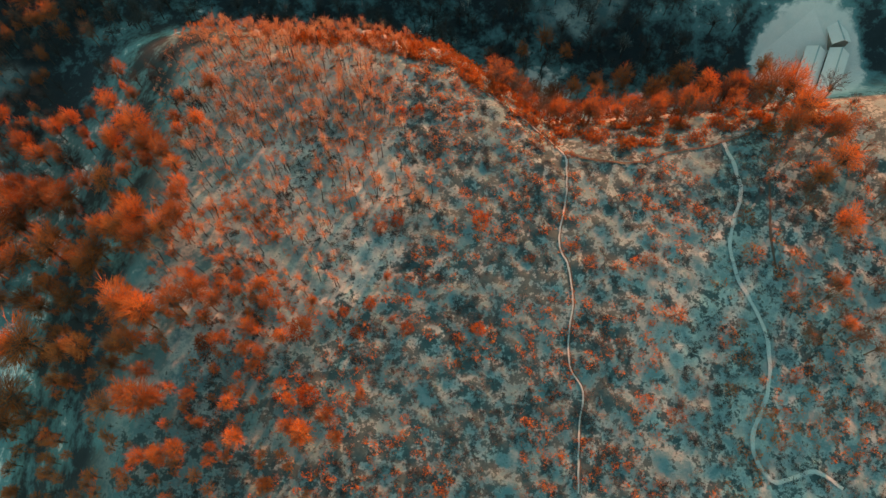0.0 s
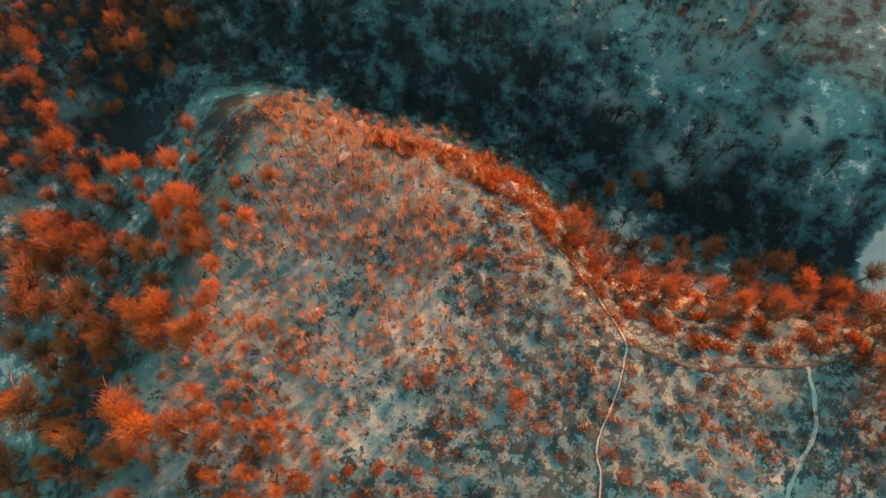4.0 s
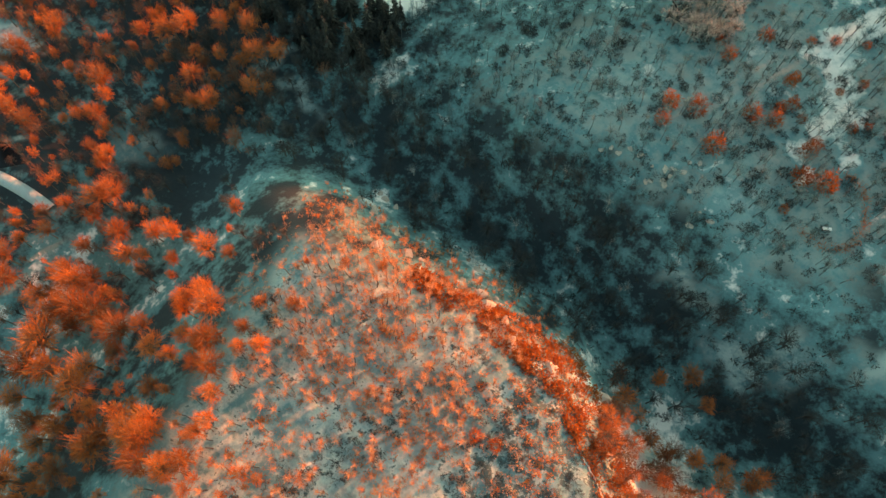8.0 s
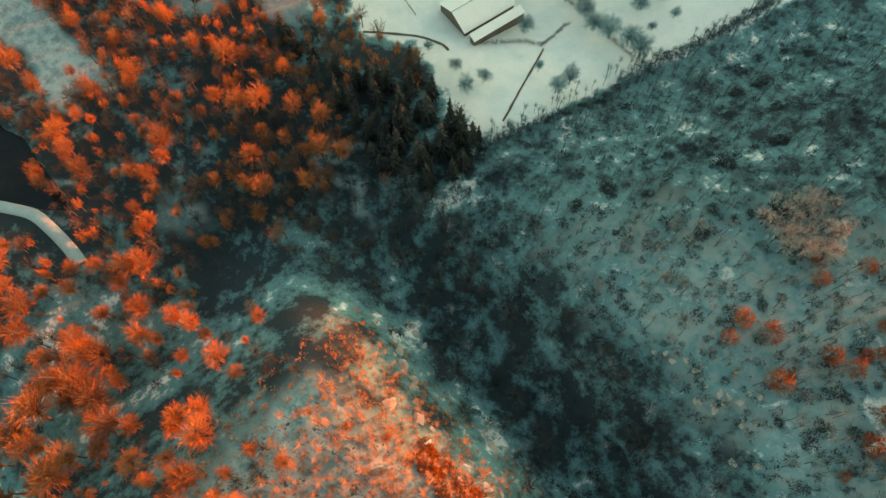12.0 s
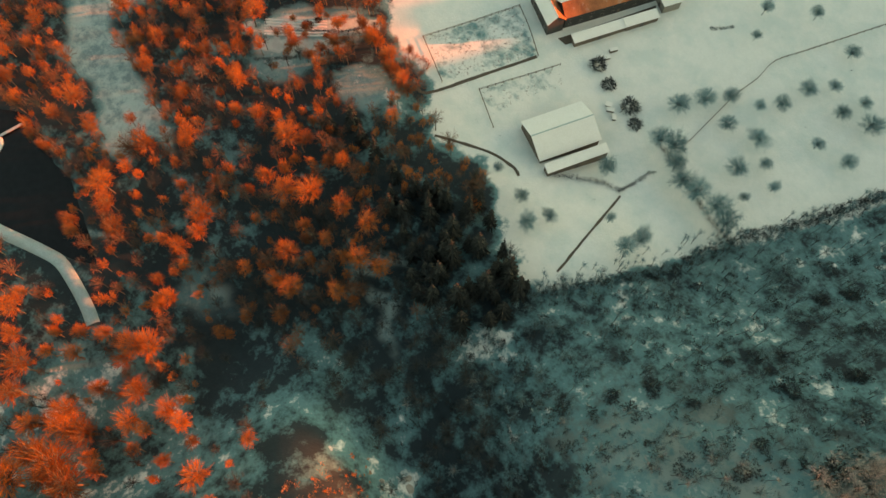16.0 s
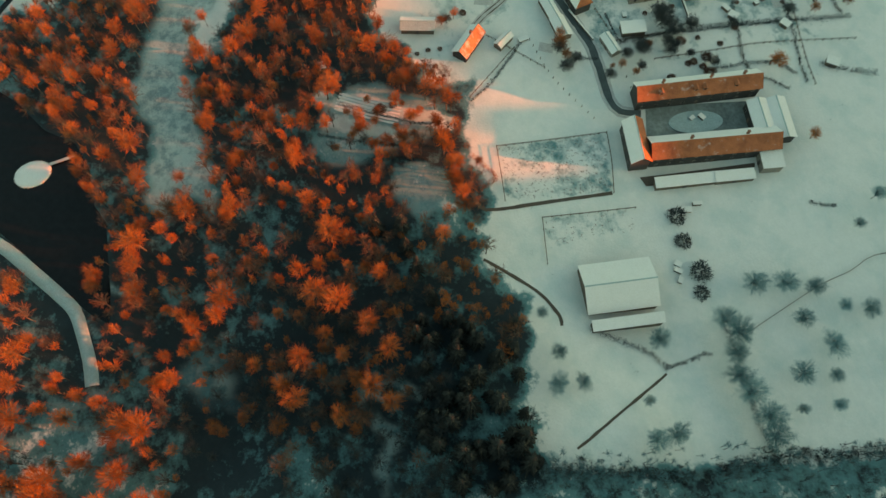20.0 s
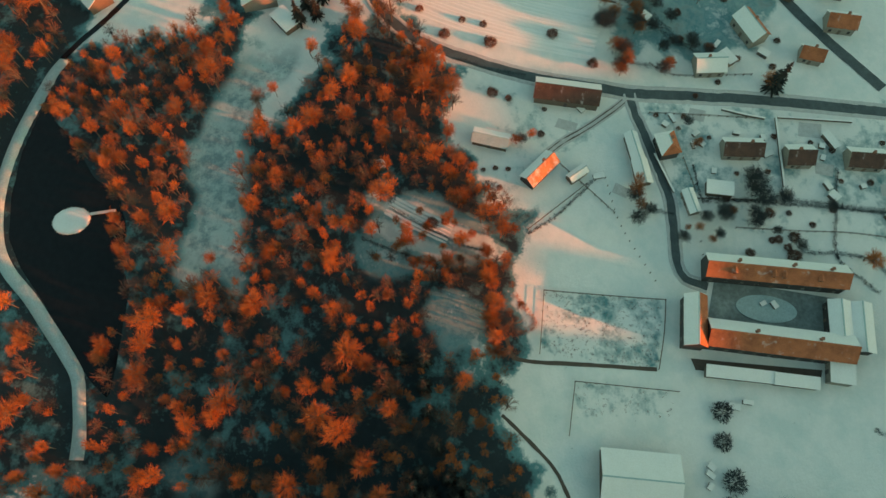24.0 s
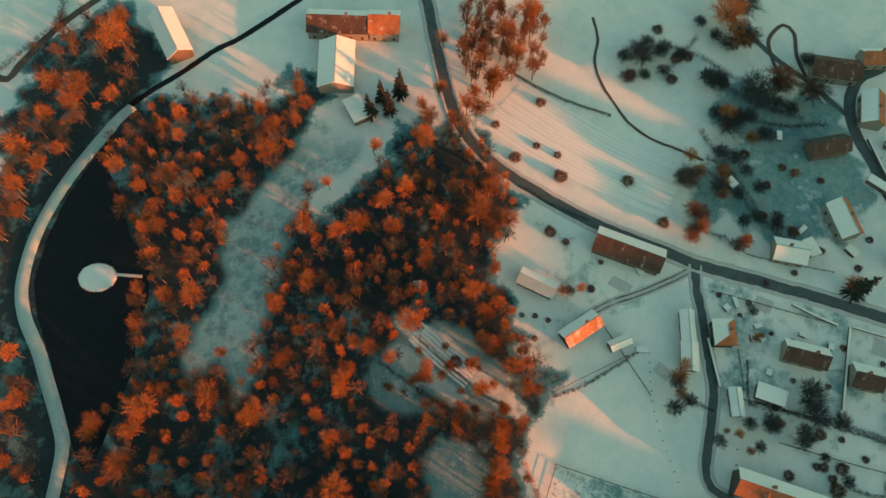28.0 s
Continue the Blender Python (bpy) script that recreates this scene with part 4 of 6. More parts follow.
for x, y, r in [(-117, 298, 4.0), (-113, 306, 4.0), (-109, 314, 3.3), (-100, 319, 2.5), (-97, 325, 3.3), (-95, 336, 3.8), (-91, 344, 2.6), (-101, 305, 3.2), (-91, 309, 4.0), (-84, 304, 2.7), (-87, 296, 4.2), (-76, 300, 2.3), (-79, 323, 2.5), (-83, 338, 3.4), (-74, 342, 4.3), (-69, 326, 3.3), (-81, 347, 2.6), (-97, 358, 3.1), (-79, 290, 1.9), (-119, 234, 2.8), (-111, 229, 3.4), (-108, 236, 2.7), (-131, 234, 2.1)]:
    plant(FRUIT, x, y, r / 2.9, (2.6 + 1.1 * r) / 7)
for x, y, r in [(-112, 262, 3.3), (-87, 246, 3.4), (-86, 252, 3.4), (-97, 250, 1.7), (-110, 283, 3.8), (-105, 285, 4.2), (-100, 281, 3.8), (-94, 278, 3.7), (-88, 278, 4.1), (-81, 279, 4.4), (-75, 277, 4.4), (-121, 337, 1.7), (-127, 347, 2.2), (-115, 360, 2.3)]:
    plant(FRUIT, x, y, r / 2.7, (4.5 + 1.4 * r) / 7, "grey bare hedge tree along a field edge")

SPRUCES = kinds("spruce", [conifer(100 + k, 17, 3.2, 22, 16) for k in range(4)], BARK, NEEDLES, "tall dark spruce in a dense stand", "tree", "spruces")
SPRUCE_AT = [(-139, 208, 2.4), (-137, 211, 2.1), (-142, 201, 2.1), (-135, 200, 2.7), (-128, 206, 3.0), (-121, 209, 3.0), (-123, 216, 2.7), (-117, 220, 2.3), (-112, 212, 3.3), (-114, 204, 3.6), (-108, 192, 2.9), (-103, 198, 3.5), (-101, 206, 3.5), (-101, 214, 3.5), (-94, 213, 3.2), (-96, 194, 3.1), (-92, 201, 2.5), (-172, 206, 2.9), (-165, 205, 2.5), (-157, 205, 2.5), (-174, 199, 2.6), (-131, 225, 2.1), (-124, 221, 2.4), (-112, 198, 2.9), (-130, 213, 2.4), (-147, 206, 2.1)]
for x, y, r in SPRUCE_AT + [(-297, 181, 2.6), (-303, 184, 2.4), (-306, 190, 3.0), (-299, 187, 2.5)]:
    plant(SPRUCES, x, y, r / 2.9, (8 + 2.6 * r) / 17)
plant(SPRUCES, -246, 335, 1.25, 0.95, "lone dark spruce in a garden by the road")
filler = random.Random(21)
for k in range(40):
    x, y = filler.uniform(-142, -90), filler.uniform(188, 218)
    if in_poly(x, y, SPRUCE_STAND):
        plant(SPRUCES, x, y, filler.uniform(0.6, 1.0), filler.uniform(0.6, 0.95))

BUSHES = kinds("bush", [bush(120 + k, 2.2, 1.9, 760, 0.06) for k in range(4)], BARK, BUSH_TWIG, "dark round bush standing in the snow", "bush", "bushes")
DARK_BUSHES = kinds("dark_bush", [bush(180 + k, 1.9, 1.9, 420, 0.075) for k in range(4)], BARK, DARK_TWIG, "ragged dark bush on the snowy ground", "bush", "bushes")
for x, y, r in [(-65, 197, 1.5), (-61, 201, 2.4), (-56, 213, 2.1), (-52, 223, 2.5), (-49, 227, 1.5), (-45, 244, 1.9), (-42, 228, 1.5), (-42, 211, 1.2), (-42, 282, 2.5), (-38, 290, 2.6), (-30, 282, 2.1), (-30, 250, 2.3), (-23, 267, 2.4), (-26, 232, 2.1), (-24, 223, 2.1), (-37, 250, 1.3), (-61, 223, 1.2), (-12, 240, 3.8), (-16, 257, 2.9), (-145, 288, 3.2), (-137, 286, 2.8), (-126, 286, 3.6), (-120, 283, 2.7)]:
    plant(DARK_BUSHES, x, y, r / 1.9, plant_rng.uniform(0.6, 1.1) * r / 1.9)
for x, y, r in [(-279, 245, 2.6), (-290, 237, 1.5), (-307, 238, 2.0), (-297, 223, 1.7), (-287, 244, 1.5), (-279, 267, 2.3), (-259, 242, 2.2), (-256, 247, 1.4), (-285, 230, 2.3), (-265, 278, 2.2), (-209, 308, 1.5), (-241, 255, 1.4), (-190, 322, 1.5), (-190, 310, 1.8), (-231, 238, 1.0), (-230, 242, 1.0), (-231, 234, 0.9)]:
    plant(BUSHES, x, y, r / 2.1, r / 2.1)
HILL = kinds("juniper", [bush(140 + k, 3.4, 1.9, 420, 0.06) for k in range(4)], BARK, RUSSET, "rust-brown juniper on the snowy hilltop", "bush", "junipers on the hill")
for x, y, r in [(-18, 48, 1.6), (-24, 46, 1.3), (-21, 41, 1.6), (-9, 42, 1.8), (8, 42, 1.8), (-34, 41, 2.9), (-31, 26, 2.6), (9, 70, 2.7), (-12, 103, 1.8), (-7, 103, 1.8), (-56, 38, 2.2), (-91, 38, 2.2), (-16, 68, 1.9), (-12, 70, 1.9)]:
    plant(HILL, x, y, r / 1.9, r / 1.9)
for x, y, r in [(-4, 208, 2.8), (3, 209, 3.1), (11, 201, 3.4), (-4, 202, 2.4), (34, 192, 1.5), (23, 215, 2.6), (17, 214, 2.9), (23, 228, 2.0), (5, 229, 2.3), (2, 233, 2.0), (12, 239, 2.4), (35, 202, 3.2), (41, 203, 3.5), (34, 210, 2.6)]:
    plant(HILL, x, y, r / 1.9, r / 1.7, "rust-brown evergreen on the far slope")
SHRUBS = kinds("shrub", [bush(160 + k, 1.0, 1.9, 200, 0.05) for k in range(4)], BARK, TWIG, "low reddish shrub in the frosted heath", "shrub", "shrubs on the hill")
for x, y, r in [(32, 63, 1.9), (36, 59, 1.9), (48, 59, 2.5), (51, 60, 2.3), (43, 58, 2.0), (56, 46, 2.8), (50, 44, 1.1), (47, 25, 2.4), (54, 22, 2.5), (77, 62, 3.0), (88, 61, 2.5), (82, 31, 1.8), (21, 60, 1.4), (33, 90, 1.5), (25, 93, 2.1), (5, 78, 2.0), (16, 65, 1.9), (77, 72, 2.7), (67, 28, 2.0), (74, 23, 2.0), (72, 44, 1.7), (-9, 21, 1.6), (-19, 25, 1.8), (-28, 48, 1.3), (-13, 44, 1.1)]:
    plant(SHRUBS, x, y, r / 1.9, r / 1.9)

EDGE_TREES = [(-301, 217, 4.2), (-307, 215, 3.1), (-272, 222, 3.6), (-264, 219, 4.3), (-260, 225, 3.5), (-297, 201, 3.1), (-307, 203, 2.7), (-343, 305, 7.6), (-335, 307, 4.4), (-318, 317, 5.6), (-316, 330, 3.5), (-269, 288, 3.0), (-263, 289, 3.0), (-259, 286, 2.6), (-282, 297, 2.7), (-275, 295, 2.3), (-298, 307, 2.5), (-259, 301, 2.3), (-215, 281, 2.8), (-283, 290, 3.1)]
EDGE_TREES_2 = [(-239, 246, 1.7), (-240, 251, 1.6), (-231, 230, 1.7), (-222, 228, 2.0), (-216, 235, 2.3), (-208, 240, 2.0), (-229, 223, 2.7), (-222, 222, 2.0), (-210, 208, 2.6), (-209, 205, 2.3), (-213, 213, 2.0), (-208, 223, 2.3), (-228, 303, 1.5), (-248, 335, 2.8), (-200, 296, 1.4), (-196, 299, 1.4)]
for x, y, r in EDGE_TREES + EDGE_TREES_2:
    plant(VILLAGE, x, y, r / 3.3, (3.2 + 1.5 * r) / 14, "low reddish bare tree beside the village plots")
for x, y, r in [(-303, 301, 2.9), (-305, 305, 2.5), (-306, 297, 2.5), (-280, 285, 3.5), (-291, 298, 2.8), (-289, 302, 2.8), (-285, 305, 2.4), (-279, 308, 2.4), (-276, 302, 2.4), (-269, 307, 2.3), (-268, 314, 2.4), (-339, 298, 2.6), (-344, 294, 2.7), (-336, 303, 3.5), (-331, 271, 3.4), (-334, 275, 3.0), (-330, 279, 3.0), (-327, 267, 2.9), (-322, 294, 3.0), (-320, 298, 3.4), (-320, 273, 2.5), (-322, 280, 2.5), (-313, 313, 3.4), (-311, 317, 3.4), (-310, 322, 3.0), (-208, 283, 2.1), (-206, 318, 3.7), (-200, 314, 2.5), (-204, 306, 2.9)]:
    plant(GARDEN, x, y, r / 3.1, (1.8 + 0.9 * r) / 9, "low dark tangled tree in an overgrown plot")
for x, y, r in [(-265, 319, 2.0), (-329, 285, 2.1), (-330, 289, 2.1), (-341, 279, 2.0), (-320, 301, 2.1), (-321, 269, 2.1), (-320, 283, 2.1), (-202, 320, 1.8), (-193, 320, 1.5), (-187, 323, 2.2), (-193, 325, 1.9), (-215, 219, 1.3), (-215, 215, 2.0)]:
    plant(BUSHES, x, y, r / 1.9, r / 2.2, "dark bush at a garden's edge")

# what cannot be counted: underwood, gorge trees, young birches, scrub
SLIM = [sapling(200 + k, 10, 2.0, 70, 0.035) for k in range(6)]
THIN = [broadleaf(220 + k, 11, 3.4, 30, 10, 0.042, 0.38) for k in range(6)]
MEDIUM = [broadleaf(260 + k, 11, 2.8, 34, 12, 0.055, 0.26) for k in range(6)]
FINE = [broadleaf(230 + k, 10, 3.4, 26, 11, 0.03, 0.38) for k in range(5)]
LOW = [bush(240 + k, 0.9, 1.0, 30, 0.10) for k in range(6)]


def scatter(n, x0, x1, y0, y1, keep, lo, hi, seed, tall=(0.85, 1.15)):
    g = random.Random(seed)
    spots = []
    while len(spots) < n:
        x, y, s = g.uniform(x0, x1), g.uniform(y0, y1), g.uniform(lo, hi)
        if keep(x, y):
            spots.append((x, y, s, s * g.uniform(*tall)))
    return spots


def gorge_at(x):
    return float(np.interp(x, GORGE_X, GORGE_Y))


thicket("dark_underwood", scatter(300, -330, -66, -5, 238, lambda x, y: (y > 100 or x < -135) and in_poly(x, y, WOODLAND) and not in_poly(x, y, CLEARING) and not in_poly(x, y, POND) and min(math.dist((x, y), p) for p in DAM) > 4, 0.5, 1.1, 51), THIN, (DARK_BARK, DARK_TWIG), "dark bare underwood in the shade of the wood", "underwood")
thicket("underwood", scatter(620, -330, -66, -5, 238, lambda x, y: (y > 150 or x < -135) and in_poly(x, y, WOODLAND) and not in_poly(x, y, CLEARING) and not any(in_poly(x, y, p) for p in GLADES) and not in_poly(x, y, SPRUCE_STAND) and not in_poly(x, y, POND) and min(math.dist((x, y), p) for p in DAM) > 4, 0.5, 1.1, 31), THIN, (BARK, UNDER_TWIG), "bare reddish underwood between the tall trees", "underwood")
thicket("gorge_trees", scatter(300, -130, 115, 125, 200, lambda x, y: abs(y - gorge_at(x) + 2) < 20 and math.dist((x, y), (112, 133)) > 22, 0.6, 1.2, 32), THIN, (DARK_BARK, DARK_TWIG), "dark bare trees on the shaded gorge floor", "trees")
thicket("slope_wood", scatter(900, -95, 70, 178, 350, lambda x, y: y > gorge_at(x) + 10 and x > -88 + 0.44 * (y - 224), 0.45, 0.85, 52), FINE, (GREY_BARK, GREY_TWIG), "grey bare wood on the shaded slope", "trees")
thicket("roadside_wood", scatter(70, -345, -300, 205, 240, lambda x, y: in_poly(x, y, [(-345, 206), (-346, 240), (-318, 237), (-306, 222), (-314, 211)]), 0.8, 1.3, 53), MEDIUM, (BARK, TWIG), "reddish bare trees above the road", "trees")
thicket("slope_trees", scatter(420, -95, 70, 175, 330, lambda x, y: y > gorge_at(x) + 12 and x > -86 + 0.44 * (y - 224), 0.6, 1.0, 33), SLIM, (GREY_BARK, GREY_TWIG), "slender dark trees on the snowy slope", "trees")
thicket("pale_birches", scatter(70, -18, 8, 228, 254, lambda x, y: math.hypot((x + 6) / 11, (y - 240) / 11) < 1, 0.6, 0.9, 64), FINE, (DARK_BARK, BIRCH_TWIG), "clump of pale young birches on the slope", "trees")
thicket("pale_deadwood", scatter(24, -110, 95, 135, 200, lambda x, y: abs(y - gorge_at(x)) < 18 and math.dist((x, y), (112, 133)) > 24, 0.5, 0.9, 65), FINE, (BIRCH_TWIG, GREY_TWIG), "pale dead trees leaning in the gorge", "trees")
thicket("young_birches", scatter(430, -72, 5, 50, 133, lambda x, y: x + 0.45 * (y - 55) < 8 - (y < 70) * 30 and height(x, y) > 12, 0.65, 1.1, 34), SLIM, (DARK_BARK, PALE_TWIG), "slender young trees with thin reddish crowns", "trees")
thicket("rim_scrub", scatter(1250, -45, 115, 85, 135, lambda x, y: abs(y - float(np.interp(x, EDGE_X, EDGE_Y)) - 2) < 9 and noise.noise(Vector((x * 0.3, y * 0.3, 5))) > (-0.12 if x < 26 else 0.12) and math.dist((x, y), (112, 131)) > 20, 0.8, 2.5, 35), LOW, (BARK, TWIG), "reddish scrub along the rocky rim", "scrub")
thicket("field_edge_scrub", scatter(150, -110, -45, 215, 335, lambda x, y: abs(x + 90 - 0.36 * (y - 218)) < 5, 0.4, 0.8, 36), SLIM, (DARK_BARK, GREY_TWIG), "grey bare scrub in a belt along the stream", "scrub")
thicket("rim_wood", scatter(80, 14, 118, 95, 140, lambda x, y: 3 < y - float(np.interp(x, EDGE_X, EDGE_Y)) < 26 and math.dist((x, y), (112, 131)) > 21, 0.7, 1.15, 41), THIN, (BARK, TWIG), "reddish bare trees crowding the slope below the rim", "trees")
thicket("rim_wood", scatter(40, 84, 116, 20, 112, lambda x, y: True, 0.6, 1.1, 42), THIN, (BARK, UNDER_TWIG), "dull reddish bare trees on the hill's shoulder", "trees")
thicket("hill_brush", scatter(400, -72, -10, 92, 146, lambda x, y: -8 < float(np.interp(x, EDGE_X, EDGE_Y)) + 6 - y < 44 and height(x, y) > 9, 0.45, 0.8, 43), SLIM, (BARK, PALE_TWIG), "slender reddish saplings on the hill's northern brow", "saplings")
thicket("hill_scrub", scatter(800, -86, 5, 92, 146, lambda x, y: float(np.interp(x, EDGE_X, EDGE_Y)) + 10 > y and height(x, y) > 12, 0.6, 1.5, 44), LOW, (BARK, PALE_TWIG), "low reddish scrub on the hill's northern brow", "scrub")
thicket("heather", scatter(3000, -70, 110, -5, 130, lambda x, y: y < float(np.interp(x, EDGE_X, EDGE_Y)) and (noise.noise(Vector((x * 0.12, y * 0.12, 0))) > -0.1) and x + 60 > 0.6 * max(0, y - 60), 0.35, 1.0, 37, (0.5, 0.9)), LOW, (BARK, HEATHER), "frosted heather tufts on the hilltop", "heather")
thicket("dark_heath", scatter(3000, -60, 110, -5, 125, lambda x, y: y < float(np.interp(x, EDGE_X, EDGE_Y)) - 4 and (noise.noise(Vector((x * 0.07 + 9, y * 0.07, 3))) > 0.0) and x + 60 > 0.6 * max(0, y - 60), 0.5, 1.3, 38, (0.4, 0.8)), LOW, (DARK_BARK, DARK_TWIG), "dark low heath between patches of snow", "heath")
thicket("russet_tufts", scatter(2300, -60, 110, -5, 125, lambda x, y: y < float(np.interp(x, EDGE_X, EDGE_Y)) - 2 and (noise.noise(Vector((x * 0.06, y * 0.06, 7))) > -0.02), 0.5, 1.5, 39, (0.4, 0.8)), LOW, (BARK, TWIG), "russet grass tufts among the heath", "tufts")
thicket("slope_bushes", scatter(520, -90, 66, 184, 330, lambda x, y: y > gorge_at(x) + 14 and x > -82 + 0.44 * (y - 224), 0.8, 2.2, 67, (0.8, 1.3)), [bush(300 + k, 1.0, 1.0, 90, 0.07) for k in range(4)], (DARK_BARK, DARK_TWIG), "dark round bushes dotted over the slope", "bushes")
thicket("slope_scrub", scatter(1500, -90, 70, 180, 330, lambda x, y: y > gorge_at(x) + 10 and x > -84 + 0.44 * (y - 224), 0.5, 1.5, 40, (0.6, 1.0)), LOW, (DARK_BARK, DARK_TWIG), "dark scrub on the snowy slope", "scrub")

thicket("flank_wood", scatter(300, -118, -28, -8, 78, lambda x, y: height(x, y) > 3 and x < -28 - 0.2 * y, 0.4, 0.85, 61), MEDIUM, (BARK, TWIG), "bare reddish young trees on the hill's flank", "trees")
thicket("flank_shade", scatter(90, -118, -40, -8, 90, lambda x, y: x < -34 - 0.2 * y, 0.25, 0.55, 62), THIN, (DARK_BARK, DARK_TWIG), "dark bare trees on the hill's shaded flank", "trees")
thicket("nose_brush", scatter(280, -84, 0, 118, 156, lambda x, y: -4 < y - float(np.interp(x, EDGE_X, EDGE_Y)) < 14 and height(x, y) > 6, 0.3, 0.5, 63), SLIM, (BARK, TWIG), "reddish saplings on the steep brow above the gorge", "saplings")

def open_wood(x, y):
    return in_poly(x, y, WOODLAND) and not in_poly(x, y, CLEARING) and not in_poly(x, y, SPRUCE_STAND) and not in_poly(x, y, POND) and min(math.dist((x, y), p) for p in DAM) > 5


def clear_of_big(x, y):
    return all(math.dist((x, y), t[:2]) > 0.7 * t[2] + 1.5 for t in BIG)


thicket("young_wood", scatter(360, -300, -122, 90, 236, lambda x, y: open_wood(x, y) and clear_of_big(x, y) and not any(in_poly(x, y, p) for p in GLADES) and (y > 178 or x < -225 or (x * 7.3 + y * 3.1) % 1 < 0.4), 0.42, 0.8, 71, (1.0, 1.4)), MEDIUM, (BARK, TWIG), "younger reddish trees filling the gaps of the wood", "trees")
for n, (x, y) in enumerate(((-201, 230), (-197.5, 229.5), (-194, 229), (-190, 229), (-186.5, 228.5), (-183, 228), (-179, 228), (-175, 227.5), (-171.5, 227), (-202, 207), (-201.5, 212), (-200, 217), (-197, 221))):
    plant(OAKS, x, y, (1.9 + 0.5 * (n % 3)) / 3.3, (7.5 + 1.2 * (n % 4)) / 14, "reddish bare tree in a dense row at the wood's edge")
thicket("dry_grass", scatter(520, -190, -145, 238, 282, lambda x, y: in_poly(x, y, DRY_FIELD) or in_poly(x, y, DRY_FIELD_2) and plant_rng.random() < 0.4, 0.2, 0.5, 72, (0.4, 0.8)), LOW, (BARK, BUSH_TWIG), "dry brown grass tufts sticking out of the snow", "grass")
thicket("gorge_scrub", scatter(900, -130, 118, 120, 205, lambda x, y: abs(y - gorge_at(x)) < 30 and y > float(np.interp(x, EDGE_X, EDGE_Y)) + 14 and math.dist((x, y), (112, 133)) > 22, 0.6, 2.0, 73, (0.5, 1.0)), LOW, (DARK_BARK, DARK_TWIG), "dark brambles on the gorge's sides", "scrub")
thicket("rim_wood", scatter(80, 14, 118, 95, 140, lambda x, y: 3 < y - float(np.interp(x, EDGE_X, EDGE_Y)) < 26 and math.dist((x, y), (112, 131)) > 21, 0.7, 1.2, 74), THIN, (BARK, UNDER_TWIG), "dull brown bare trees below the rim", "trees")

# ---- buildings ----
def gabled(name, a, b, width, eave, rise, mats, wall, label, windows=0, chimneys=(), hip=0.0, over=0.45, group="village houses", category="house", base=None, doors=1):
    """A house whose ridge runs over the line a-b: walls with gables, two thick roof slopes, ridge, windows, doors, chimneys.
    mats: the slope to the left of a-b and the one to its right."""
    a, b = Vector((*a, 0)), Vector((*b, 0))
    length, mid = (b - a).length, (a + b) / 2
    z0 = min(ground_z(*(mid + (b - a) * k + Vector((-(b - a).y, (b - a).x, 0)).normalized() * w).xy) for k in (-0.5, 0, 0.5) for w in (-width / 2, width / 2))
    root = new(name)
    tagged(root, label, category, group)
    root.matrix_basis = pose(mid.x, mid.y, z0 if base is None else base, 0, 0, math.degrees(math.atan2((b - a).y, (b - a).x)))
    L, W, top = length / 2, width / 2, eave + rise
    bm = bmesh.new()
    t = 0.3
    prof = [(-W, -1.0), (W, -1.0), (W, eave), (0, top - 0.12 if not hip else eave), (-W, eave)]
    end = []
    for x in (-L, L):
        end.append([bm.verts.new((x, y, z)) for y, z in prof])
    for k in range(5):
        if k in (0, 1, 4):
            bm.faces.new((end[0][k], end[0][(k + 1) % 5], end[1][(k + 1) % 5], end[1][k]))
    bm.faces.new(end[0][::-1])
    bm.faces.new(end[1])
    part("wall", bm, wall, root)
    o, drop = over, over * rise / W
    for sgn, mat, tag in ((1, mats[0], "slope"), (-1, mats[1], "slope")):
        bm = bmesh.new()
        inner = L + o - hip
        cols = max(2, int(length / 2.2))
        r = random.Random(int(length * 7 + sgn))
        # each slope is a slab whose ridge and eave sag a little, as old roofs do
        tops, lows = [], []
        for k in range(cols + 1):
            f = -1 + 2 * k / cols
            sag = -0.06 * (1 - f * f) + r.uniform(-0.03, 0.03)
            tops.append((f * inner, 0.0, top + 0.16 + sag))
            lows.append((f * (L + o), sgn * (W + o), eave - drop + 0.16 + sag))
        vt = [[bm.verts.new((x, y, z - d)) for x, y, z in row] for d in (0, 0.22) for row in (tops, lows)]
        for k in range(cols):
            bm.faces.new((vt[0][k], vt[0][k + 1], vt[1][k + 1], vt[1][k]))
            bm.faces.new((vt[2][k], vt[3][k], vt[3][k + 1], vt[2][k + 1]))
            bm.faces.new((vt[1][k], vt[1][k + 1], vt[3][k + 1], vt[3][k]))
            bm.faces.new((vt[0][k + 1], vt[0][k], vt[2][k], vt[2][k + 1]))
        bm.faces.new((vt[0][0], vt[1][0], vt[3][0], vt[2][0]))
        bm.faces.new((vt[0][-1], vt[2][-1], vt[3][-1], vt[1][-1]))
        part("roof_slope", bm, mat, root, {"snow": "snow-covered roof slope"}.get(mat.name, "bare tiled roof slope"))
    if hip:
        for sgn in (-1, 1):
            bm = bmesh.new()
            e = [(sgn * (L + o), -(W + o), eave - drop + 0.17), (sgn * (L + o), W + o, eave - drop + 0.17), (sgn * (L + o - hip), 0, top + 0.17)]
            add_prism(bm, e if sgn > 0 else e[::-1], 0.2)
            part("hip_slope", bm, mats[1] if sgn < 0 else mats[0], root)
    bm = bmesh.new()
    add_box(bm, -(L + o - hip), -0.2, top + 0.1, L + o - hip, 0.2, top + 0.3, 0.05)
    part("ridge_cap", bm, THIN_SNOW if mats[1] is SNOW else mats[1], root)
    for x, y in chimneys:
        bm = bmesh.new()
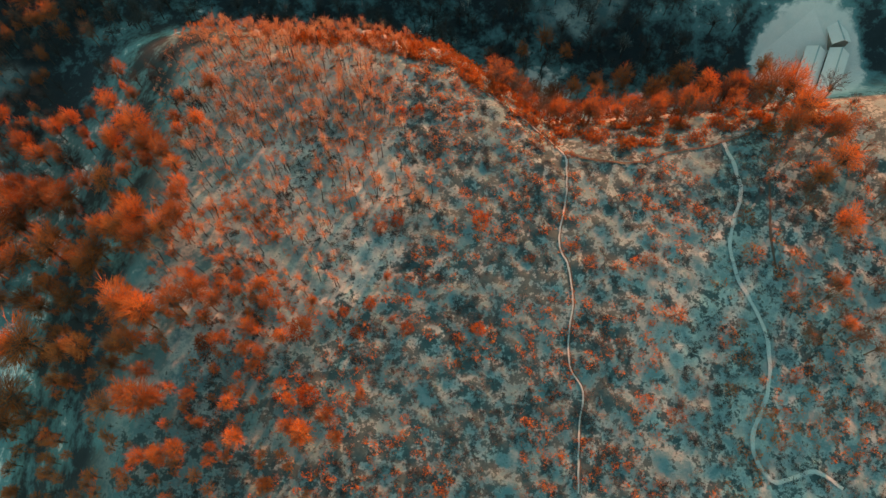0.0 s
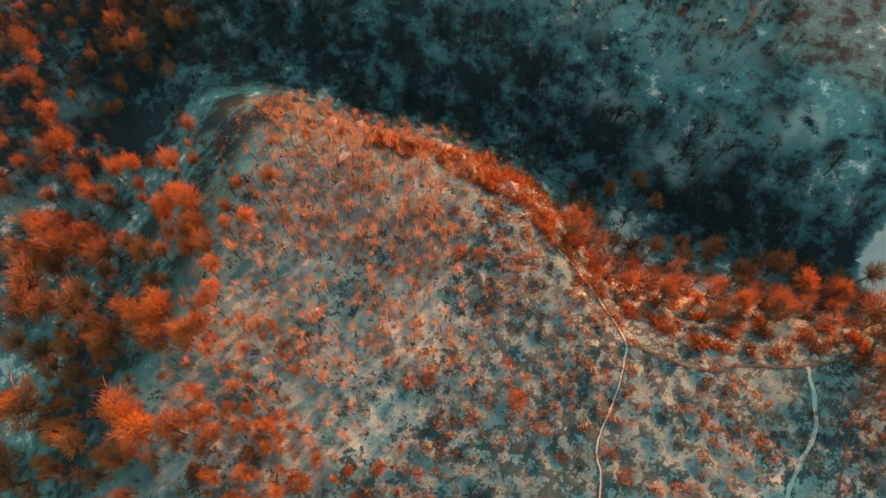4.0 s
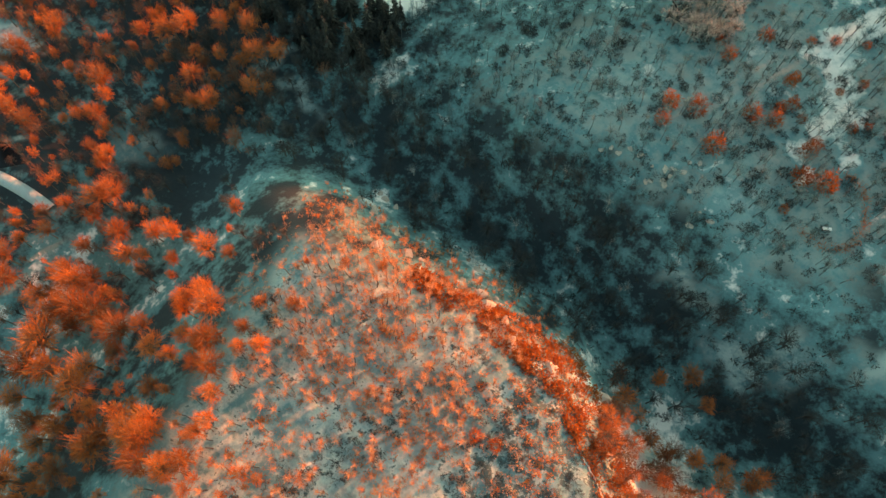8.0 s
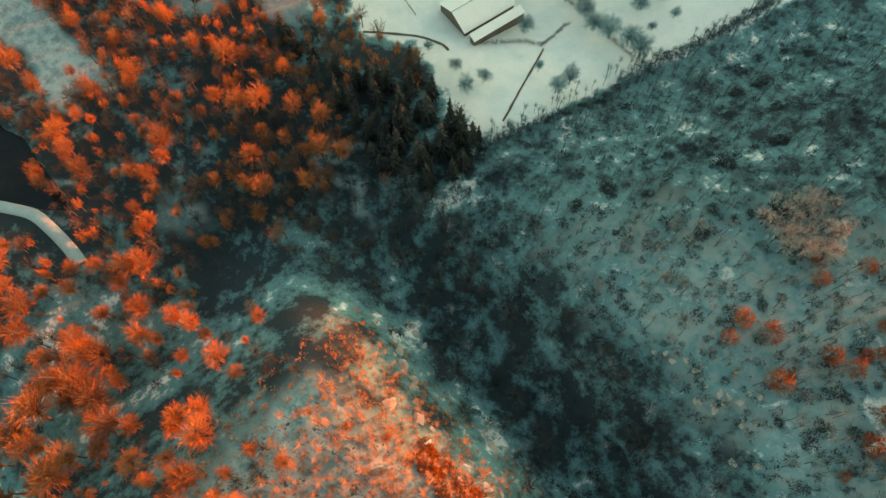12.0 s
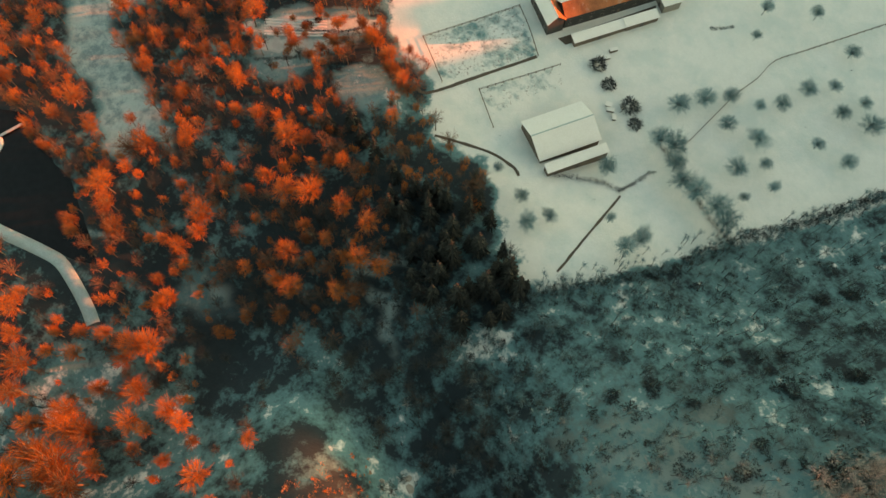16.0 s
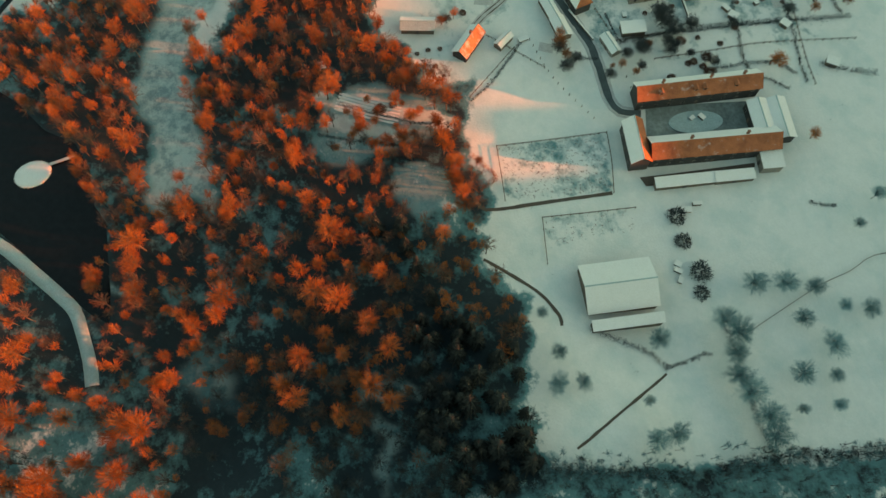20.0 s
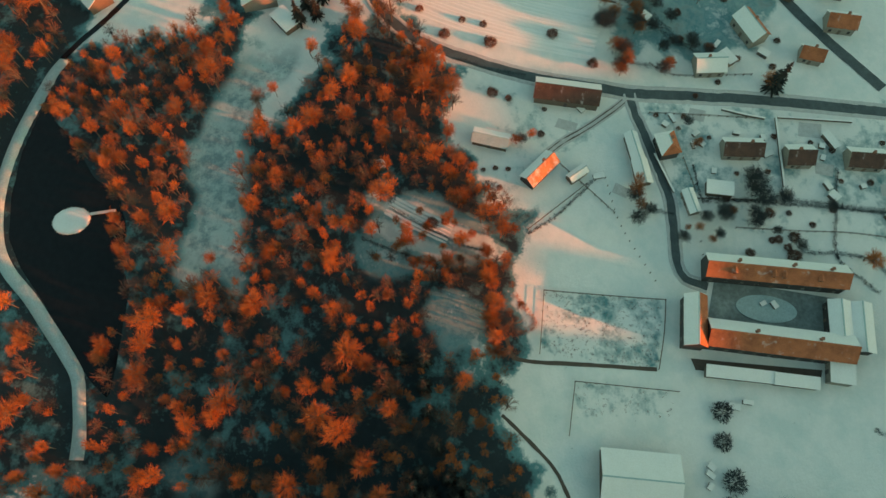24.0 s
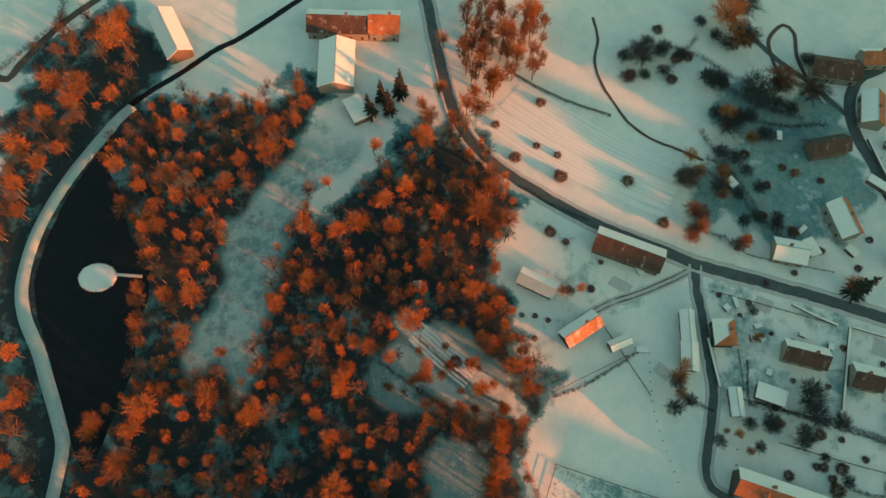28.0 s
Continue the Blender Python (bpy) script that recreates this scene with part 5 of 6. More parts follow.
        add_box(bm, x - 0.35, y - 0.35, top - 1.6, x + 0.35, y + 0.35, top + 0.9, 0.03)
        add_box(bm, x - 0.45, y - 0.45, top + 0.9, x + 0.45, y + 0.45, top + 1.05, 0.03)
        part("chimney", bm, BRICK, root)
    rows = [1.5] if eave < 5 else [1.6, 4.4]
    for k in range(windows):
        x = -L + (k + 0.5) * length / windows
        for z in rows:
            for sgn in (-1, 1):
                if z == rows[0] and k == windows // 2 and doors and sgn < 0:
                    continue
                bm = bmesh.new()
                y = sgn * W
                add_box(bm, x - 0.5, y - 0.06, z - 0.65, x + 0.5, y + 0.06, z + 0.65)
                w = part("window", bm, PLASTER if wall is not PLASTER else OLD_WALL, root)
                bm = bmesh.new()
                for px in (-0.22, 0.22):
                    add_box(bm, x + px - 0.18, y - 0.08, z - 0.55, x + px + 0.18, y + 0.08, z + 0.55)
                part("pane", bm, GLASS, w)
    if doors:
        bm = bmesh.new()
        wide = 1.0 if eave < 6 or windows else 2.6
        add_box(bm, -wide / 2, -W - 0.07, -0.1, wide / 2, -W + 0.05, 2.1 if wide < 2 else 3.2)
        part("door", bm, OLD_WALL if wall is not OLD_WALL else DARK_TILE, root)
    return root


def flat_roofed(name, a, b, width, low, high, label, category="shed", wall=OLD_WALL):
    """A shed along a-b with one gently sloping snow-covered roof, lower on its right."""
    a, b = Vector((*a, 0)), Vector((*b, 0))
    mid, L, W = (a + b) / 2, (b - a).length / 2, width / 2
    root = new(name)
    tagged(root, label, category, "sheds")
    root.matrix_basis = pose(mid.x, mid.y, ground_z(mid.x, mid.y), 0, 0, math.degrees(math.atan2((b - a).y, (b - a).x)))
    bm = bmesh.new()
    c = [(-L, -W), (L, -W), (L, W), (-L, W)]
    v0 = [bm.verts.new((x, y, -0.8)) for x, y in c]
    v1 = [bm.verts.new((x, y, low if y < 0 else high)) for x, y in c]
    for k in range(4):
        bm.faces.new((v0[k], v0[(k + 1) % 4], v1[(k + 1) % 4], v1[k]))
    bm.faces.new(v1)
    bm.faces.new(v0[::-1])
    part("wall", bm, wall, root)
    bm = bmesh.new()
    o = 0.3
    add_prism(bm, [(-L - o, -W - o, low + 0.22), (L + o, -W - o, low + 0.22), (L + o, W + o, high + 0.22), (-L - o, W + o, high + 0.22)], 0.2)
    part("roof", bm, SNOW, root)
    bm = bmesh.new()
    add_box(bm, -0.6, -W - 0.06, -0.1, 0.6, -W + 0.05, min(2.0, low - 0.3))
    part("door", bm, DARK_TILE, root)
    return root


gabled("manor_wing", (-187.1, 293.7), (-176.6, 333.3), 6.8, 6, 2.6, (SNOW, TILE), DARK_PLASTER, "long manor wing with orange tiled roof and dormers", 9, ((-12, 1), (4, 1.2), (15, 1)), group="wings of the manor", category="manor")
gabled("manor_wing", (-167.3, 288.8), (-155.6, 328.2), 7.6, 6, 2.8, (SNOW, TILE), DARK_PLASTER, "long manor wing, its yard-side roof snowy, its outer roof orange", 10, ((-8, 1), (10, 1)), group="wings of the manor", category="manor")
gabled("manor_wing", (-178.3, 287.9), (-164.1, 283.9), 6.0, 6.2, 2.6, (TILE, SNOW), DARK_PLASTER, "short cross wing of the manor with half-snowed roof", 3, (), group="wings of the manor", category="manor")
gabled("manor_wing", (-170.2, 329.3), (-160.2, 326.6), 6, 4.6, 1.2, (SNOW, SNOW), DARK_PLASTER, "low snow-roofed building closing the manor yard", 3, (), group="wings of the manor", category="manor")
gabled("manor_wing", (-168.6, 335.2), (-154.8, 331.4), 6, 4.4, 1.2, (SNOW, SNOW), DARK_PLASTER, "low snow-roofed building at the manor's end", 3, (), group="wings of the manor", category="manor")
flat_roofed("lean_to", (-157, 286.3), (-151.9, 304.6), 3.0, 2.4, 3.0, "long low snow-roofed shed below the manor")
flat_roofed("lean_to", (-151.6, 304.9), (-148.2, 316.6), 3.0, 2.4, 3.0, "low snow-roofed shed below the manor")
flat_roofed("annex", (-153.2, 324.6), (-147.2, 322.6), 6.3, 3.6, 4.0, "square flat-roofed annex under snow", "annex", PLASTER)
barn = gabled("barn", (-133.2, 249), (-128, 269.2), 14.6, 5.4, 3.2, (SNOW, SNOW), OLD_WALL, "large barn with a wide snow-covered roof and dark walls", 0, (), group="barns", category="barn")
flat_roofed("lean_to", (-122.0, 246.2), (-116.8, 266.4), 2.6, 4.0, 4.8, "narrow snow-roofed lean-to along the barn")
gabled("shed", (-256.8, 256.2), (-250.4, 276.1), 7.6, 3.8, 2.4, (SNOW, BROWN_TILE), OLD_WALL, "long roadside shed with brown tiled roof", 0, (), group="sheds", category="shed")
gabled("shed", (-243, 233), (-238.6, 243.3), 4.8, 2.8, 1.1, (SNOW, THIN_SNOW), OLD_WALL, "low shed with snowy roof below the trees", 0, (), group="sheds", category="shed")
gabled("farmhouse", (-223.7, 246.6), (-230.9, 256.2), 5.2, 3.2, 1.9, (SNOW, SNOWY_TILE), DARK_PLASTER, "farmhouse with one snowy and one orange roof slope", 4, ((2, 0.4),), 0)
gabled("hut", (-222.7, 260.2), (-225.7, 266), 3.0, 2.3, 0.9, (SNOW, SNOW), OLD_WALL, "small dark hut with snow on its roof", 0, (), group="sheds", category="shed", over=0.25)
gabled("long_shed", (-235.3, 283.2), (-226.2, 283.4), 3.6, 2.8, 1.2, (SNOW, SNOW), OLD_WALL, "long narrow shed beside the lane", 0, (), group="sheds", category="shed")
gabled("long_shed", (-225.6, 283.6), (-217.5, 283.4), 4.4, 2.6, 1.2, (SNOW, SNOW), OLD_WALL, "long narrow snow-roofed shed beside the lane", 0, (), group="sheds", category="shed")
gabled("cottage", (-232.8, 293.3), (-225.5, 293.7), 5.8, 4.6, 2.6, (TILE, SNOW), DARK_PLASTER, "cottage with steep hipped roof, half snowy and half orange", 2, ((0, 0.5),), hip=2.4)
gabled("shed", (-213.2, 296), (-205.2, 296.5), 3.4, 2.4, 0.9, (SNOW, SNOW), PLASTER, "small white shed by the lane", 0, (), group="sheds", category="shed", over=0.25)
gabled("cottage", (-225.6, 311.2), (-223.3, 323), 6, 3.6, 2.4, (SNOW, BROWN_TILE), PLASTER, "cottage with brown tiled roof in a snowy plot", 3, ((2, 0.3),))
gabled("cottage", (-219.6, 330.2), (-218.2, 338.2), 6.6, 3.6, 2.6, (SNOW, BROWN_TILE), PLASTER, "cottage with brown tiled roof behind a fence", 2, ((-1, 0.3),))
gabled("cottage", (-215.8, 349.4), (-213.2, 360), 6.4, 3.6, 2.5, (SNOW, BROWN_TILE), PLASTER, "cottage with dark brown roof and snowy garden", 3, ((1, 0.3),))
gabled("cottage", (-211.4, 366.5), (-210.3, 375), 5.6, 3.6, 2.3, (SNOW, BROWN_TILE), PLASTER, "cottage with dark brown roof at the plot's end", 2, ((1, 0.3),))
flat_roofed("shed", (-213.2, 302.5), (-211, 310.2), 4.2, 2.3, 2.7, "garden shed with flat snowy roof")
gabled("house", (-274.6, 332.2), (-263.4, 335.6), 6.6, 4.6, 2.8, (TILE, SNOW), PLASTER, "house with snowy roof and orange far slope", 3, ((0, 0.4),))
gabled("house", (-257.6, 311.2), (-256.4, 320.6), 7, 3.8, 2.4, (SNOW, SNOW), PLASTER, "grey house under snow above the road", 3, ((-1, 0.4),))
gabled("house", (-294, 326.4), (-297.2, 338.6), 6, 4, 2.4, (DARK_TILE, BROWN_TILE), OLD_WALL, "old house with rusty and dark roof slopes", 2, ((0, 0.4),))
gabled("house", (-327.4, 331), (-326, 346.4), 8, 4, 2.8, (BROWN_TILE, BROWN_TILE), PLASTER, "house with a brown roof by the side road", 4, ((3, 0.4),))
gabled("house", (-332.2, 348.6), (-333, 358.4), 6, 4, 2.4, (SNOW, TILE), PLASTER, "house with bright orange roof", 3, ((1, 0.4),))
gabled("house", (-317, 350.2), (-305.2, 348.4), 7, 4, 2.6, (TILE, SNOW), PLASTER, "house with snowy and orange roof slopes", 3, ((1, 0.4),))
gabled("house", (-257, 348), (-254, 354.6), 5, 3.4, 2.4, (SNOW, TILE), PLASTER, "small house with orange roof above the road", 2, ((0, 0.4),))
gabled("barn", (-330.8, 102.8), (-314, 113.4), 8.4, 4.6, 2.4, (SNOW, SNOW), OLD_WALL, "tall snow-roofed barn by the stream", 0, (), group="barns", category="barn")
gabled("barn", (-323.4, 166.6), (-305.2, 168.2), 11.6, 4.8, 2.6, (SNOW, SNOW), PLASTER, "broad snow-roofed barn beside the wood", 0, (), group="barns", category="barn")
gabled("farmhouse", (-331.9, 155.3), (-332.6, 176.4), 9.4, 4.6, 2.8, (SNOW, BROWN_TILE), PLASTER, "long farmhouse with brown roof and light walls", 5, ((3, 0.4),))
gabled("farmhouse", (-332.8, 176.9), (-333.2, 187), 9.6, 5.0, 3.2, (SNOW, TILE), PLASTER, "end of the farmhouse with bright orange roof", 3, ((2, 0.4),))
flat_roofed("shed", (-301.9, 173.6), (-294, 178.6), 5.6, 2.6, 2.9, "flat-roofed shed under even snow")
gabled("hut", (-238.3, 201.8), (-235.6, 202.0), 2.4, 2.1, 0.6, (SNOW, SNOW), OLD_WALL, "tiny snow-roofed hut in the wood", 0, (), group="sheds", category="shed", over=0.2)
gabled("house", (115.3, 135.9), (106.3, 116.2), 5.4, 4, 1.6, (SNOW, SNOW), PLASTER, "snow-roofed house under the hill", 3, ())
gabled("house", (121.6, 134.5), (113.6, 117.2), 5.2, 4, 1.6, (SNOW, SNOW), PLASTER, "snow-roofed house beside a snowy yard", 3, ())

gabled("house", (121.1, 146), (121.9, 137), 5, 4, 1.4, (SNOW, SNOW), PLASTER, "snow-roofed outbuilding above the snowy yard", 2, ())

# dormers on the manor's long wing
def dormer(x):
    root = bpy.data.objects["manor_wing"]
    bm = bmesh.new()
    add_box(bm, x - 0.6, -2.5, 6.5, x + 0.6, -0.8, 7.8)
    d = part("dormer", bm, PLASTER, root, "small dormer with a tiled cap")
    bm = bmesh.new()
    p = [(x - 0.85, -2.7, 7.75), (x, -2.7, 8.35), (x + 0.85, -2.7, 7.75)]
    q = [(x - 0.85, -0.4, 7.8), (x, -0.4, 8.4), (x + 0.85, -0.4, 7.8)]
    v = [bm.verts.new(c) for c in p + q]
    for f in ((0, 1, 2), (5, 4, 3), (0, 3, 4, 1), (1, 4, 5, 2), (2, 5, 3, 0)):
        bm.faces.new([v[k] for k in f])
    part("cap", bm, TILE, d)
    bm = bmesh.new()
    add_box(bm, x - 0.4, -2.56, 6.8, x + 0.4, -2.46, 7.65)
    part("pane", bm, GLASS, d)


for x in (-13, -1.5, 1.5, 12):
    dormer(x)

# the manor's yard: dark swept gravel round an oval lawn under snow
def oval(name, cx, cy, rx, ry, turn, z, mat, label, category):
    c, s = math.cos(radians(turn)), math.sin(radians(turn))
    n = 40
    pts = [(cx + rx * math.cos(t) * c - ry * math.sin(t) * s, cy + rx * math.cos(t) * s + ry * math.sin(t) * c) for t in (2 * math.pi * k / n for k in range(n))]
    zz = ground_z(cx, cy)
    verts = [(x, y, zz + z) for x, y in pts] + [(x, y, zz - 0.3) for x, y in pts]
    return tagged(new(name, mesh(name, verts, [tuple(range(n))] + [(k, n + k, n + (k + 1) % n, (k + 1) % n) for k in range(n)], mat)), label, category, kind="structure")


def sheet(name, corners, lift, mat, label, category):
    """A thin sheet over the ground inside a four-sided outline."""
    n = 14
    a, b, c, d = (np.array(p, float) for p in corners)
    verts = []
    for i in range(n + 1):
        for j in range(n + 1):
            f, g = i / n, j / n
            p = (a * (1 - f) + b * f) * (1 - g) + (d * (1 - f) + c * f) * g
            verts.append((p[0], p[1], ground_z(*p) + lift))
    faces = [(i * (n + 1) + j, (i + 1) * (n + 1) + j, (i + 1) * (n + 1) + j + 1, i * (n + 1) + j + 1) for i in range(n) for j in range(n)]
    return tagged(new(name, mesh(name, verts, faces, mat, True)), label, category, kind="structure")


sheet("yard", ((-184, 297), (-172, 331), (-161, 326), (-171, 291)), 0.12, YARD, "trampled snow and dark gravel in the manor yard", "yard")
sheet("yard", ((-161.5, 283.5), (-152, 320), (-148, 318), (-158, 284)), 0.12, EARTH, "dark strip of yard behind the sheds", "yard")
oval("yard_lawn", -172.3, 309.6, 9.0, 4.2, 73, 0.3, THIN_SNOW, "oval lawn under thin snow in the yard", "lawn")
sheet("snow_yard", ((95.7, 135), (113.8, 147), (119, 139), (111, 130)), 0.15, SNOW, "open snowy yard beside the gorge", "yard")

# ---- fences, hedges and garden clutter ----
def fence(points, label, high=1.2, gap=2.6, rails=2, snow=False):
    wire = label.startswith("wire")
    rails = 0 if wire else rails
    root = new("fence")
    tagged(root, label, "fence", "fences")
    line = smooth_line(points, gap) if len(points) > 2 else np.array([np.array(points[0]) + (np.array(points[1]) - np.array(points[0])) * k for k in np.linspace(0, 1, max(2, int(math.dist(*points) / gap)))])
    for p in line:
        bm = bmesh.new()
        z = ground_z(*p)
        add_box(bm, p[0] - 0.09, p[1] - 0.09, z - 0.3, p[0] + 0.09, p[1] + 0.09, z + high)
        part("post", bm, OLD_WALL, root)
    for k in range(rails):
        h = high * (0.45 + 0.45 * k)
        for p, q in zip(line, line[1:]):
            child("rail", mesh("rail", *limb((p[0], p[1], ground_z(*p) + h), (q[0], q[1], ground_z(*q) + h), 0.07, 0.07), OLD_WALL), root)
    return root


fence([(-188.2, 244.9), (-184, 262), (-179.7, 280.5)], "post fence round the dry field")
fence([(-179.7, 280.5), (-170, 277.5), (-159.8, 273.3)], "post fence at the dry field's end")
fence([(-188.2, 244.9), (-179, 242.4), (-169.5, 239.7)], "post fence along the dry field")
fence([(-160, 248.2), (-152.6, 277.4)], "low fence of the second field")
fence([(-160, 248.2), (-145.4, 243.1)], "low fence beside the barn")
fence([(-200.4, 296.6), (-187.6, 295)], "wire fence by the lane")
fence([(-222, 272), (-205, 273), (-186, 279)], "wire fence across the meadow")
fence([(-230.7, 257.7), (-219.2, 265.6), (-209.7, 272)], "garden fence below the farmhouse")
fence([(-211.3, 294.2), (-207.8, 312.6), (-205.4, 323.5)], "board fence along the gardens")
fence([(-225.1, 298.5), (-213.4, 299.2)], "garden fence behind the cottage")
fence([(-208.4, 244.1), (-216, 257.3), (-220.9, 265.7)], "fence at the meadow's edge")
fence([(-198.8, 308.2), (-194.6, 327), (-190.5, 345.9), (-180.3, 376)], "long fence behind the village plots")
fence([(-205.6, 364.9), (-180.1, 356), (-169.8, 353.4)], "fence between garden and field")
fence([(-318.5, 227.6), (-311.3, 240.5), (-306.5, 252.1), (-303.9, 261.7)], "old fence on the meadow slope")
fence([(-243, 292), (-240, 306), (-235.5, 326)], "garden fence along the road")
fence([(-103.6, 286.9), (-106.2, 301.9), (-108.6, 316.9), (-109, 327.5), (-110.5, 336.8), (-107, 349.3), (-98.7, 378.9)], "wooden post fence round the orchard")
fence([(-262, 297), (-256, 304), (-252, 330)], "garden fence above the road")


def hedge(points, wide, high, label, seed, mat=DARK_TWIG):
    """A low hedge of small bushes along a line."""
    line = smooth_line(points, wide * 0.7)
    g = np.random.default_rng(seed)
    pieces = []
    for p in line:
        a, b = bush(int(g.integers(1000)), high, wide * 0.8, 40, 0.06)
        o = np.array((p[0] + g.normal(0, 0.2), p[1] + g.normal(0, 0.2), ground_z(*p)))
        pieces += [(a[0] + o, a[1]), (b[0] + o, b[1])]
    return tagged(new("hedge", mesh("hedge", *join(pieces), mat)), label, "hedge", "hedges")


hedge([(-121.7, 246.5), (-114.2, 253.7), (-109.2, 258.5), (-103.4, 260.8)], 1.5, 1.6, "dark hedge below the barn", 1)
hedge([(-103.4, 260.8), (-102.9, 275.2)], 0.9, 1.0, "short dark hedge at a field corner", 2)
hedge([(-108.5, 284), (-96.8, 281.4), (-81.6, 277.2), (-70, 275.7)], 1.5, 1.8, "dark overgrown hedge between two meadows", 3)
hedge([(-92, 214), (-90, 218.7), (-83.2, 234.1), (-74.5, 253), (-70.6, 275.7), (-63.7, 296.1), (-57.6, 315.4), (-54, 329.2)], 2.6, 1.8, "dark belt of brush along the slope's foot", 4)
BELT = smooth_line([(-92, 214), (-90, 218.7), (-83.2, 234.1), (-74.5, 253), (-70.6, 275.7), (-63.7, 296.1), (-57.6, 315.4), (-54, 329.2)], 1.0)
belt_rng = random.Random(66)
thicket("belt_scrub", [(p[0] + belt_rng.gauss(0, 1.2), p[1] + belt_rng.gauss(0, 1.2), w, w * belt_rng.uniform(0.8, 1.4)) for p in BELT for w in (belt_rng.uniform(0.8, 1.7), belt_rng.uniform(0.6, 1.3), belt_rng.uniform(0.5, 1.0))], LOW, (DARK_BARK, DARK_TWIG), "dark dense scrub at the foot of the wooded slope", "scrub")
thicket("belt_trees", [(p[0] + belt_rng.gauss(0.8, 1.6), p[1] + belt_rng.gauss(0, 1.6), w, w * 0.8) for p in BELT[::2] for w in (belt_rng.uniform(0.35, 0.7),)], FINE, (DARK_BARK, GREY_TWIG), "low grey bare trees along the slope's foot", "trees")
hedge([(-338.1, 292.4), (-325.3, 283.7)], 2.0, 2.0, "dark hedge on the meadow", 5)
hedge([(-290, 294), (-284, 300), (-272, 306), (-262, 316)], 1.8, 2.0, "overgrown dark garden hedge", 6)
hedge([(-308, 300), (-304, 318), (-306, 334)], 2.0, 2.0, "overgrown dark hedge round a wild plot", 7)
hedge([(-188, 326), (-183, 344), (-176, 350)], 1.0, 1.2, "low hedge behind the manor", 8)
hedge([(-345, 60), (-330, 66), (-318, 60), (-303, 50)], 2.2, 2.4, "dark brush along a ditch", 9)
hedge([(-176, 232), (-178, 240), (-188, 236)], 1.5, 2.2, "brush at the wood's edge", 10, TWIG)


def boulder(x, y, r, seed, mat=ROCK):
    bm = bmesh.new()
    bmesh.ops.create_icosphere(bm, subdivisions=2, radius=r)
    g = Vector((seed * 3.1, seed * 1.7, 0))
    for v in bm.verts:
        n = noise.noise(v.co * (0.9 / r) + g) * 0.8 + noise.noise(v.co * (2.5 / r) + g) * 0.4
        v.co = v.co * (1 + n)
        v.co.x *= 1.5
        v.co.z *= 0.6
    me = bpy.data.meshes.new("rock")
    bm.to_mesh(me)
    bm.free()
    me.materials.append(mat)
    ob = new("rock", me)
    ob.matrix_basis = pose(x, y, ground_z(x, y) + r * 0.1, 0, 0, seed * 47)
    return tagged(ob, "pale weathered rock on the gorge's rim" if r > 1.2 else "small pale rock on the gorge's edge", "rock", "rocks")


k = 0
for x, y, r in [(-23.8, 133.5, 1.8), (-13.6, 126, 1.6), (-31, 146, 1.5), (13, 128, 2.0), (15, 124, 1.8), (-2.4, 125.5, 1.7), (-31.5, 133, 1.2), (-68, 157, 1.0), (-71, 158, 0.9), (-64, 156, 0.9), (-15.3, 189, 0.9), (-10.8, 189.6, 1.0), (-5.3, 191, 1.1), (10, 195, 0.9), (14.6, 180, 1.2), (19, 182.5, 1.2), (4, 186.6, 1.4), (-67, 149, 1.2), (-63, 146.6, 1.4), (-58.6, 145.6, 1.1), (-57, 136, 1.8), (-49, 138, 1.5), (-56, 144, 1.0), (-27, 136, 1.4), (-18, 131, 1.3), (8, 120, 1.2), (18, 114, 1.0)]:
    k += 1
    boulder(x, y, r * (0.6 if y > 178 else 0.9), k)
scree = random.Random(14)
for line in (((-77, 151.6), (-64.8, 148.6), (-50.5, 139), (-39.4, 139), (-28.6, 138.4), (-20, 135), (-11, 134), (-2, 126), (6, 122), (16, 117)), ((-15, 189), (-5.7, 189), (3.6, 189.6), (9, 194)), ((-3.4, 186), (3, 188), (18, 182))):
    for (ax, ay), (bx, by) in zip(line, line[1:]):
        for f in (0.15, 0.5, 0.85):
            k += 1
            boulder(ax + (bx - ax) * f + scree.gauss(0, 1.0), ay + (by - ay) * f + scree.gauss(0, 1.0), scree.uniform(0.3, 0.8), k)


def stack(x, y, turn, label, w=1.6, l=2.6, h=1.0):
    """A low heap or crate under a cap of snow."""
    root = new("woodpile")
    tagged(root, label, "woodpile", "garden clutter")
    root.matrix_basis = pose(x, y, ground_z(x, y), 0, 0, turn)
    bm = bmesh.new()
    add_box(bm, -l / 2, -w / 2, -0.2, l / 2, w / 2, h, 0.08)
    part("logs", bm, OLD_WALL, root)
    bm = bmesh.new()
    add_box(bm, -l / 2 - 0.1, -w / 2 - 0.1, h, l / 2 + 0.1, w / 2 + 0.1, h + 0.18, 0.07)
    part("snow_cap", bm, SNOW, root)


clutter = random.Random(8)
for x, y in ((-238, 296), (-240, 299), (-233, 305), (-229, 306), (-229, 303), (-231, 318), (-215, 318), (-207, 296), (-219, 307), (-228, 326), (-222, 326), (-222, 344), (-208, 341), (-218, 343), (-206, 352), (-205, 367), (-200, 372), (-146, 292), (-146.5, 296), (-131, 281), (-126, 279), (-129, 280), (-174, 309), (-173, 312), (-223, 270), (-262, 306), (-266, 322), (-268, 340), (-300, 318), (-248, 270)):
    stack(x, y, clutter.uniform(0, 180), "snow-capped woodpile in a village plot", clutter.uniform(1.0, 1.8), clutter.uniform(1.6, 3.4), clutter.uniform(0.6, 1.2))

